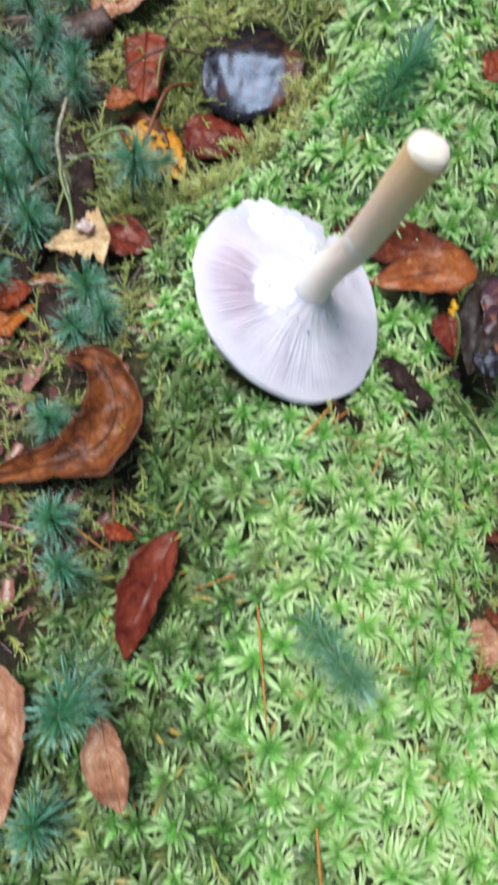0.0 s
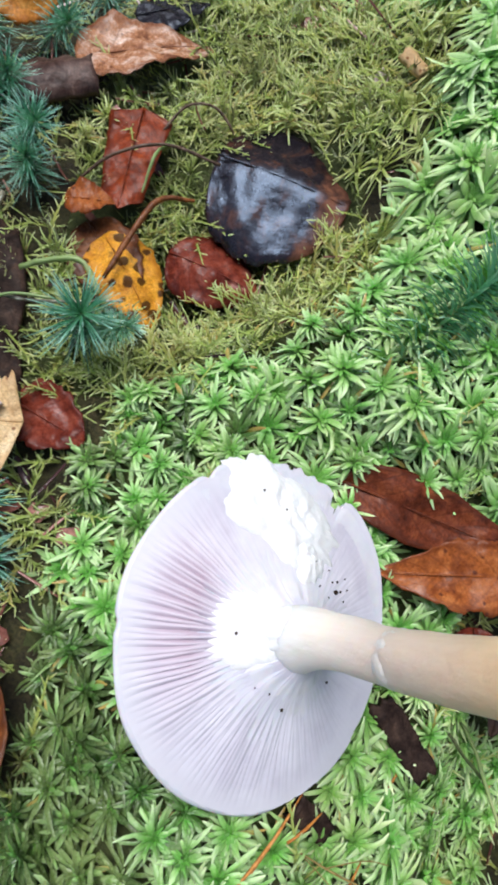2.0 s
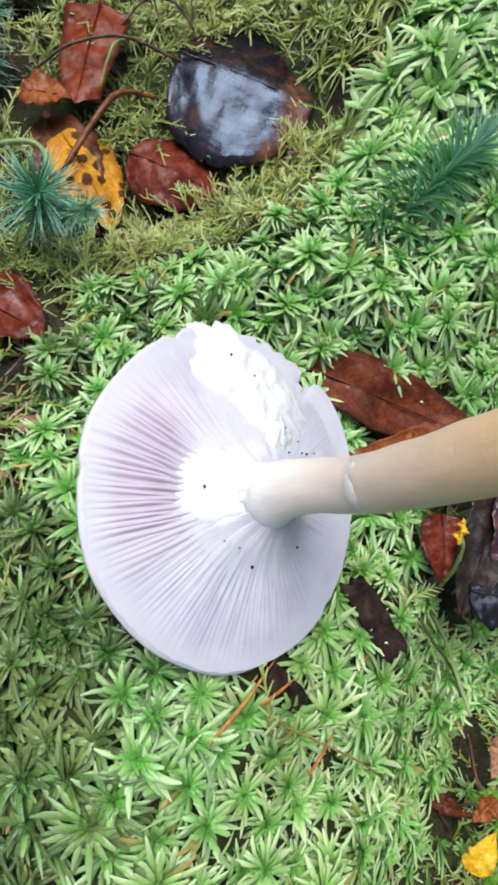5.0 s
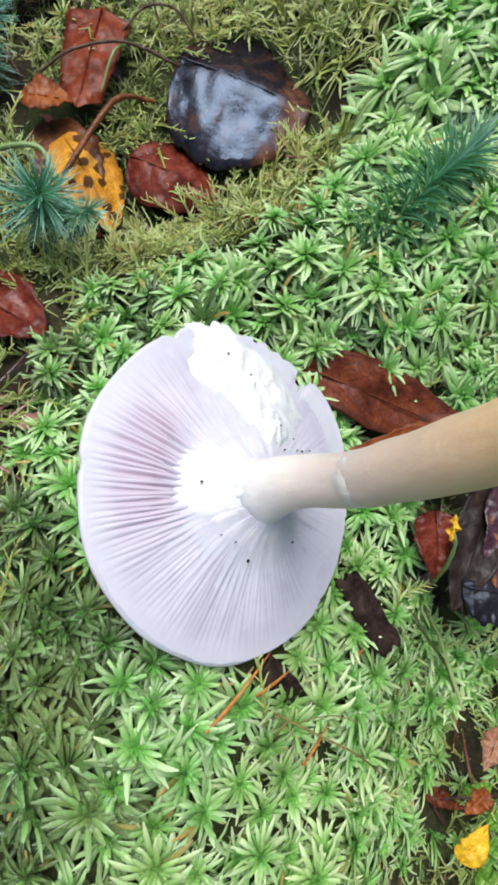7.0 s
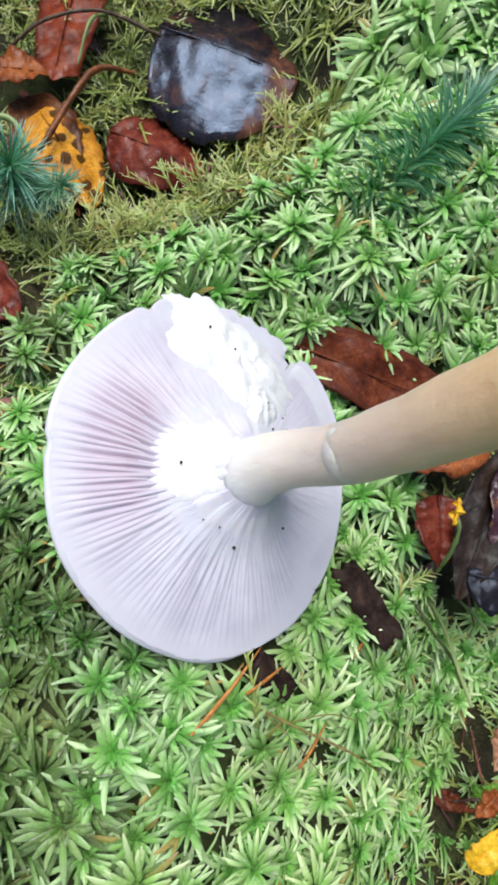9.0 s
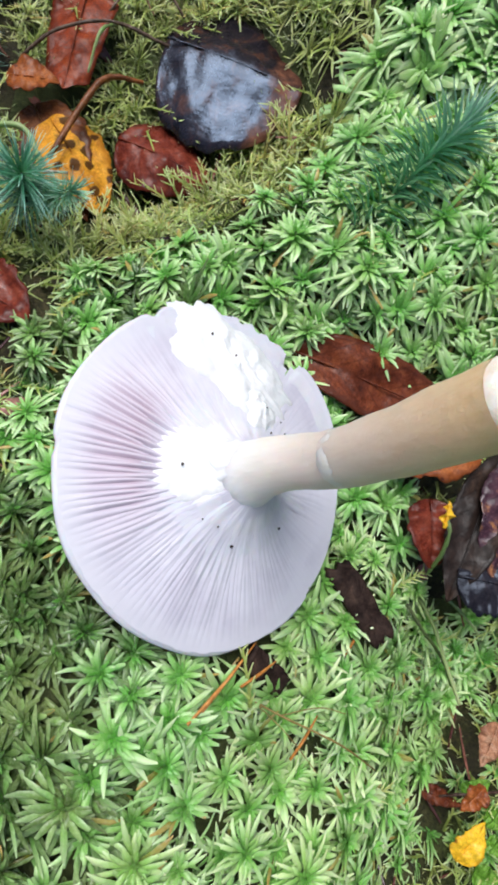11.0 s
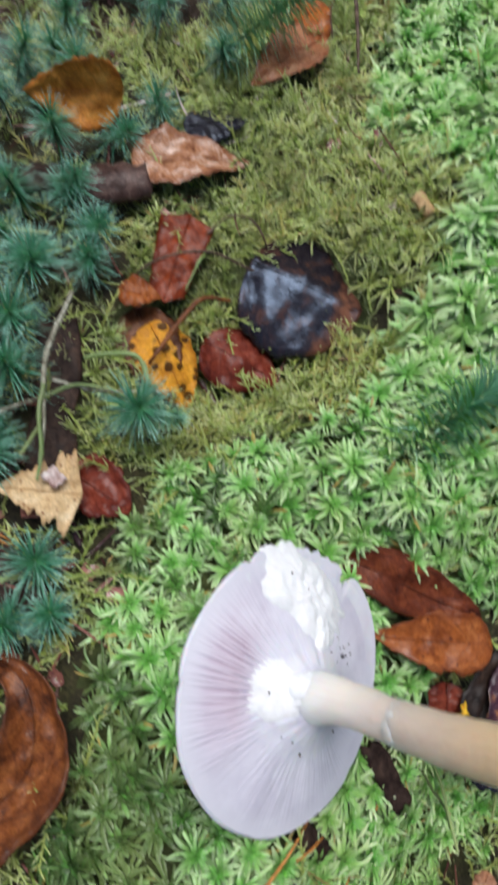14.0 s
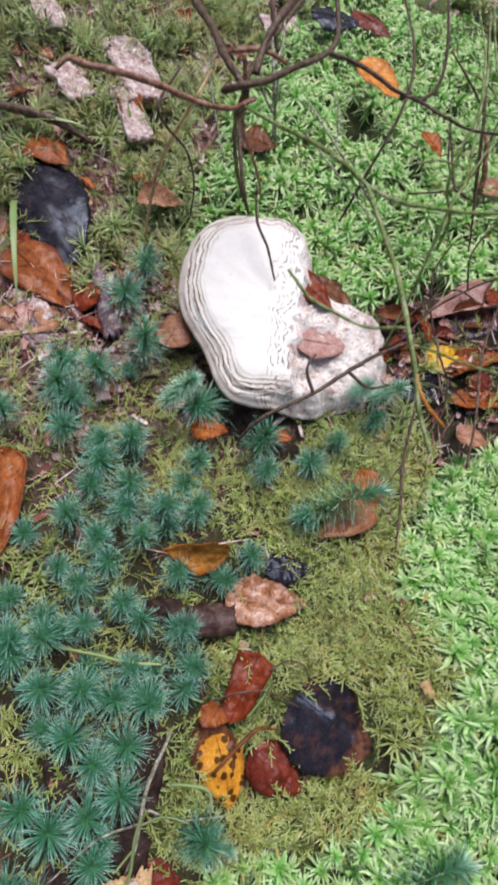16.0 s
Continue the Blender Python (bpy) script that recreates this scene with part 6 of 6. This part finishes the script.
chunk("brown rotten strip beside haircap", (-13.2, 14.0, -0.9), (-11.6, 19.2, -0.9), 1.6, 0.4, BARKM, "wood_piece", "wood")
chunk("small white wood scrap on the tan leaf", (-9.0, 18.4, 0.75), (-8.4, 18.0, 0.75), 0.6, 0.2, WOODM, "wood_piece", "wood")


# ---- loose litter: scraps, needles and crumbs on the bare ground ----
def build_litter():
    x, y, rng = scatter(-54, 14, -12, 125, 0.95, 31)
    bare = (x < -20) & (y > 36) | (x > -8) & (y > 50) | (x < -26) | (x < -6) & (y < 17)
    ok = ~bright_moss(x, y) & (rng.random(x.size) < np.where(bare, 0.95, 0.2))
    x2, y2, _ = scatter(-36, -21, 42, 62, 0.55, 32)
    ok2 = np.hypot((x2 + 28) / 5.5, (y2 - 52) / 9) + 0.25 * np.sin(x2 * 1.3) * np.sin(y2 * 0.9) < 1
    x, y = np.concatenate([x[ok], x2[ok2]]), np.concatenate([y[ok], y2[ok2]])
    n = len(x)
    z = height(x, y) - 0.12 + rng.uniform(-0.15, 0.2, n)
    thin = rng.random(n) < 0.68
    ln, wd = np.where(thin, rng.uniform(1.0, 2.6, n), rng.uniform(0.5, 1.5, n)), np.where(thin, 0.1, rng.uniform(0.3, 0.8, n))
    e = rng.normal(0, 0.22, n)
    v, q, u = blades(np.stack([x, y, z], -1) * CM, rng.uniform(0, 6.28, n), e, e + rng.normal(0, 0.5, n), ln * CM, wd * CM, (0.7, 0.8, 1.0, 0.65, 0.5), 0.3, 0.0, 1.0, rng.random(n) * np.where(y < 30, 0.6, 1.0))
    v = np.concatenate([v, v - np.array([0, 0, 0.0003])])
    q = np.concatenate([q, q[:, ::-1] + len(v) // 2])
    u = np.concatenate([u, u])
    m = Mat("litter")
    sep = m.n("SeparateXYZ")
    m.link(m.coords("UV"), sep.inputs[0])
    c = m.ramp(sep.outputs[1], [(0.0, (0.045, 0.02, 0.022)), (0.25, (0.16, 0.06, 0.05)), (0.5, (0.32, 0.13, 0.10)), (0.72, (0.50, 0.28, 0.25)), (0.88, (0.80, 0.66, 0.66))])
    c = m.mix(1.0, c, m.ramp(m.noise(600, 5, 0.7), [(0.3, (0.5, 0.5, 0.5)), (0.7, (1.3, 1.25, 1.2))]), "MULTIPLY")
    m.set(Base_Color=c, Roughness=0.2)
    tagged(new("leaf_litter", quads_mesh("leaf_litter", v, q, u, m.m)), "brown crumbled leaf litter and needles on soil", "litter", kind="stuff")


build_litter()

# ---- more bits round the bracket ----
leaf("reddish brown wet leaf caught on the bracket", (-15.4, 57.8, 3.4), (-11.2, 56.2, 3.1), 2.6, L_REDBROWN, "birch", 4, -0.15, 0.1)
leaf("wet brown leaf filling the hollow beside the bracket", (-13.6, 60.4, 1.2), (-9.2, 58.0, 1.0), 3.0, L_BROWN, "round", 6, -0.1, 0.1)
leaf("pinkish leaf skeleton stuck to the bracket", (-13.0, 52.6, 2.75), (-9.2, 54.2, 2.5), 3.0, L_SKEL, "round", 0, -0.05, 0.0, 0.02)
leaf("rusty leaf on the litter", (-41.2, 63.0, -1.4), (-36.5, 61.6, -1.4), 3.8, L_RUST, "birch", 0, -0.2)
leaf("rusty leaf on the litter", (-45.0, 62.4, -1.4), (-41.5, 63.6, -1.4), 3.0, L_ORANGE, "birch", 0, -0.2)
leaf("crumpled pinkish brown leaf in moss", (-30.0, 61.4, -1.0), (-26.4, 63.2, -0.9), 2.6, L_PINK, "birch", 10, 0.3, 0.4)
leaf("rusty leaf strip on rotten wood", (-37.4, 72.6, -0.6), (-33.0, 67.8, -0.8), 2.4, L_RUST, "lance", 0, 0.3, 0.3)
leaf("pinkish brown leaf leaning beside the bracket", (-21.6, 49.2, -0.9), (-21.2, 53.6, -0.4), 3.0, L_PINK, "birch", -18, -0.2)
leaf("pale pink wet leaf on litter", (-33.8, 46.2, -2.2), (-29.6, 46.0, -2.2), 2.6, L_PINK, "birch", 0, -0.2)
leaf("dark purple wet leaf on litter", (-34.6, 44.6, -2.2), (-31.0, 43.2, -2.2), 2.2, L_JET, "birch", 0, -0.2)
leaf("purple-black wet leaf at the far moss edge", (-26.0, 94.6, 1.6), (-20.8, 96.2, 1.8), 4.0, L_JET, "round", 0, -0.2)
leaf("wet brown leaf at the far moss edge", (-22.2, 98.4, 1.8), (-17.0, 97.2, 1.8), 3.4, L_DARKRED, "birch", 0, -0.2)
leaf("pale leaf scrap among dwarf shrubs", (-3.0, 77.8, 3.0), (0.2, 81.2, 3.2), 2.4, L_PINK, "birch", 0, 0.2)
leaf("tiny yellow leaf on a green sprout", (7.6, 12.8, 1.0), (7.7, 13.6, 1.1), 0.4, L_GOLD, "lance", 20, 0.2)
chunk("whitish decayed wood flake", (-48.2, 77.6, 0.2), (-45.2, 74.8, 0.2), 2.6, 0.6, WOODM, "wood_piece", "wood")
chunk("pink-white wet wood slab", (-40.2, 77.6, 0.3), (-34.0, 72.0, 0.3), 4.0, 0.6, WOODM, "wood_piece", "wood")
chunk("pale rotten wood crumb", (-24.8, 44.9, -2.0), (-23.6, 43.4, -2.0), 1.0, 0.4, WOODM, "wood_piece", "wood")
chunk("pale rotten wood crumb", (-26.6, 50.4, -2.0), (-25.6, 49.4, -2.0), 0.9, 0.4, WOODM, "wood_piece", "wood")
chunk("whitish wet rotten wood on litter", (-33.6, 49.0, -2.3), (-30.6, 47.2, -2.2), 2.0, 0.3, WOODM, "wood_piece", "wood")
chunk("whitish wet rotten wood on litter", (-31.8, 46.4, -2.3), (-29.0, 45.0, -2.2), 1.6, 0.3, SLICK, "wood_piece", "wood")
chunk("grey-purple slimy rotten stick on litter", (-30.0, 54.2, -2.2), (-25.7, 48.7, -2.2), 1.3, 0.7, SLICK, "wood_piece", "wood", rolled=0.6)
chunk("pale wood piece at the far moss edge", (-30.0, 90.5, 0.6), (-26.6, 93.0, 0.6), 2.6, 0.5, WOODM, "wood_piece", "wood")
for k in range(16):
    ang, cx, cy = random.uniform(0, 6.28), random.uniform(-29.0, -24.0), random.uniform(52.0, 57.5)
    needle((cx, cy, float(height(cx, cy)) + 0.25), (cx + 2.4 * math.cos(ang), cy + 2.4 * math.sin(ang), float(height(cx, cy)) + 0.3), "reddish dry conifer needle on litter")
leaf("dark wet leaf beside the bracket", (-3.4, 54.6, 0.2), (0.6, 56.6, 0.4), 2.8, L_JET, "birch", 10, 0.2)
leaf("wet leaf, orange and dark purple, beside the bracket", (-4.4, 55.6, 0.5), (-1.6, 57.4, 0.9), 2.2, L_PLUM, "round", -10, -0.2)
leaf("grey-lilac wet leaf in dark litter", (-1.4, 62.2, 1.4), (2.4, 63.4, 1.8), 2.4, SLICK, "birch", 8, -0.2)
leaf("narrow curled brown leaf beside the bracket", (-7.6, 60.2, 0.9), (-3.4, 61.6, 1.5), 1.7, L_BROWN, "lance", 20, 0.4, 0.5)
leaf("rusty crumpled leaf beside the bracket", (-0.6, 57.5, 0.0), (3.8, 61.4, 0.3), 2.6, L_RUST, "birch", -14, 0.3, 0.4)
leaf("brown leaf in dark litter", (-1.6, 63.0, 0.6), (2.6, 64.2, 0.8), 3.0, L_BROWN, "birch", 8, 0.2, 0.3)
leaf("brown leaf in dark litter", (0.5, 55.4, 0.0), (4.8, 57.2, 0.6), 2.4, L_RUST, "lance", -8, 0.2, 0.3)
twig("thin dead twig in dark litter", [(-5.5, 62.5, 0.8), (-2.0, 60.0, 1.6), (2.5, 61.5, 2.0), (6.0, 65.5, 2.2)], [0.1, 0.12, 0.12, 0.08], TWIGPINK, forks=[[(-2.0, 60.0, 1.6), (-1.0, 57.0, 1.2), (0.8, 54.0, 0.8)], [(2.5, 61.5, 2.0), (4.6, 59.5, 1.6), (5.0, 56.0, 1.2)]])
twig("thin brown dead stems hanging over moss", [(-2.6, 52.0, 2.6), (-2.0, 47.6, 1.8), (-1.2, 44.2, 1.6), (-0.6, 41.0, 1.4)], [0.1, 0.11, 0.1, 0.05], TWIGM, forks=[[(-2.0, 47.6, 1.8), (-2.6, 45.0, 1.4), (-2.2, 43.0, 1.2)]])
twig("dark thin upright stem beside the moss cushion", [(1.0, 47.0, 5.4), (0.4, 51.0, 6.2), (-0.4, 56.0, 6.6), (0.2, 62.0, 6.4)], [0.08, 0.09, 0.1, 0.1], TWIGM)
twig("green bilberry stem over moss", [(-9.0, 97, 9), (-7.2, 90, 8.6), (-4.6, 82.6, 8), (-2.0, 78.5, 7), (0.8, 76, 4)], [0.12, 0.13, 0.14, 0.13, 0.12], GREENBARK, forks=[[(-7.2, 90, 8.6), (-4, 92, 9), (-1, 97, 9.6)], [(-4.6, 82.6, 8), (-6.8, 84, 8.6), (-9.6, 83.4, 9)]])


def grass_blade(root_at, heading, rise, fall, length, width):
    v, q, u = blades(np.array([root_at]) * CM, np.array([heading]), np.array([rise]), np.array([fall]), np.array([length * CM]), np.array([width * CM]), (0.5, 0.8, 1.0, 1.0, 0.9, 0.7, 0.4, 0.05), 0.2)
    v = np.concatenate([v, v - np.array([0, 0, 0.0003])])
    q = np.concatenate([q, q[:, ::-1] + len(v) // 2])
    tagged(new("grass_plant", quads_mesh("grass_plant", v, q, np.concatenate([u, u]), GREENSTEM)), "bright green grass blade over litter", "grass")


grass_blade((-38.5, 56.5, -2.5), radians(-58), 1.0, -0.9, 13.0, 0.5)
grass_blade((-44.0, 62.0, -2.5), radians(20), 0.9, -0.2, 9.0, 0.5)

# ---- wet leaf scraps strewn over the litter ----
strew = random.Random(77)
SCRAPS = ((L_REDBROWN, "wet red-brown leaf scrap on litter"), (L_DARKRED, "dark purple-red wet leaf scrap on litter"), (L_SKEL, "pale pinkish leaf scrap on litter"), (L_ORANGE, "rusty orange leaf scrap on litter"), (L_UMBER, "dark brown leaf scrap on litter"), (L_PLUM, "plum and orange wet leaf scrap on litter"), (L_WET, "mottled pinkish wet leaf scrap on litter"))
for x0, x1, y0, y1, count, low in ((-45, -25, 42, 66, 30, 1.4), (-50, -29, 66, 86, 14, 1.6), (-6.5, 6, 53.5, 67, 26, 1.2), (8.6, 11.8, -2, 5, 5, 0.7)):
    for k in range(count):
        x, y, turn = strew.uniform(x0, x1), strew.uniform(y0, y1), strew.uniform(0, 6.28)
        size = strew.uniform(low, low * 2.3)
        mat, label = strew.choice(SCRAPS)
        z = float(height(x, y)) - 0.05 + strew.uniform(0, 0.35)
        leaf(label, (x, y, z), (x + size * math.cos(turn), y + size * math.sin(turn), z + strew.uniform(-0.2, 0.5)), size * strew.uniform(0.45, 0.8), mat, strew.choice(("birch", "round", "slab", "lance")), strew.uniform(-25, 25), strew.uniform(-0.3, 0.3), strew.uniform(-0.2, 0.5), 0.1, ragged=0.14, seed=strew.uniform(0, 50))

# ---- dead stems standing over the far moss ----
twig("grey lichen-crusted dead stem over moss", [(-21.6, 71.5, 2.0), (-22.3, 69.7, 6.0), (-23.7, 70.5, 9.0), (-26.1, 75.4, 10.0)], [0.09, 0.11, 0.12, 0.1], LICHEN, forks=[[(-22.3, 69.7, 6.0), (-23.6, 69.9, 7.0), (-24.8, 71.3, 8.0)], [(-23.7, 70.5, 9.0), (-24.1, 73.7, 9.0), (-25.3, 77.5, 9.0)]])
twig("grey lichen-crusted thin twig over moss", [(-19.8, 67.2, 10.0), (-16.5, 64.1, 10.0), (-13.5, 62.8, 9.0), (-10.9, 64.1, 6.0)], [0.07, 0.09, 0.09, 0.07], LICHEN, forks=[[(-16.5, 64.1, 10.0), (-17.2, 67.1, 10.0), (-18.6, 69.9, 10.0)]])
twig("dark forked dead stem standing in moss", [(-2.7, 74.3, 3.0), (-4.9, 74.5, 7.0), (-6.8, 77.0, 10.0), (-9.2, 84.2, 12.0)], [0.16, 0.15, 0.13, 0.1], TWIGM, name="dead_shrub", category="shrub", forks=[[(-4.9, 74.5, 7.0), (-6.3, 70.6, 7.0), (-9.6, 68.7, 6.0)], [(-6.8, 77.0, 10.0), (-8.9, 77.8, 11.0), (-11.6, 78.9, 12.0)], [(-6.3, 70.6, 7.0), (-7.8, 73.3, 8.0), (-9.0, 74.9, 9.0)]])
twig("short pinkish broken stem in moss", [(-2.7, 77.8, 3.0), (-3.6, 78.3, 5.0), (-5.1, 79.7, 7.0)], [0.26, 0.26, 0.2], TWIGPINK)

# ---- green sprig and grass stems beside the yellow scrap ----
leaf("small fresh green bilberry leaf over wet litter", (12.2, 4.3, -4.9), (12.6, 4.0, -4.4), 0.75, L_GREEN, "ovate", 5, 0.15, 0.1, 0.15, ragged=0.02, group="green bilberry leaves")
leaf("small fresh green bilberry leaf over wet litter", (12.2, 3.5, -4.8), (12.5, 3.2, -4.3), 0.70, L_GREEN, "ovate", 5, 0.15, 0.1, 0.15, ragged=0.02, group="green bilberry leaves")
leaf("small fresh green bilberry leaf over wet litter", (11.5, 4.8, -5.3), (12.3, 5.3, -4.8), 0.70, L_GREEN, "ovate", 5, 0.15, 0.1, 0.15, ragged=0.02, group="green bilberry leaves")
leaf("small fresh green bilberry leaf over wet litter", (11.8, 2.5, -4.9), (12.5, 2.2, -4.2), 0.90, L_GREEN, "ovate", 5, 0.15, 0.1, 0.15, ragged=0.02, group="green bilberry leaves")
twig("thin dark stem of a green sprig", [(10.8, 4.5, -5.6), (11.5, 4.7, -5.3), (12.4, 5.0, -4.7), (13.0, 5.1, -4.2)], [0.05, 0.05, 0.05, 0.04], TWIGDARK)
twig("thin green grass stem in moss", [(7.7, 10.7, -1.7), (8.6, 10.0, -2.5), (9.9, 9.2, -3.8), (10.8, 8.3, -4.9)], [0.06, 0.06, 0.06, 0.06], GREENSTEM, name="grass_plant", category="grass")
twig("thin green grass stem in moss", [(9.6, 11.3, -3.2), (10.4, 10.8, -3.4), (11.3, 10.2, -3.9)], [0.06, 0.06, 0.06], GREENSTEM, name="grass_plant", category="grass")
twig("thin green grass stem in moss", [(11.8, 11.1, -3.4), (12.0, 9.9, -3.6), (12.2, 8.6, -4.2)], [0.06, 0.06, 0.06], GREENSTEM, name="grass_plant", category="grass")
twig("thin green grass stem in moss", [(11.7, 3.8, -5.5), (12.0, 3.3, -4.8), (12.7, 2.9, -4.1)], [0.06, 0.06, 0.06], GREENSTEM, name="grass_plant", category="grass")
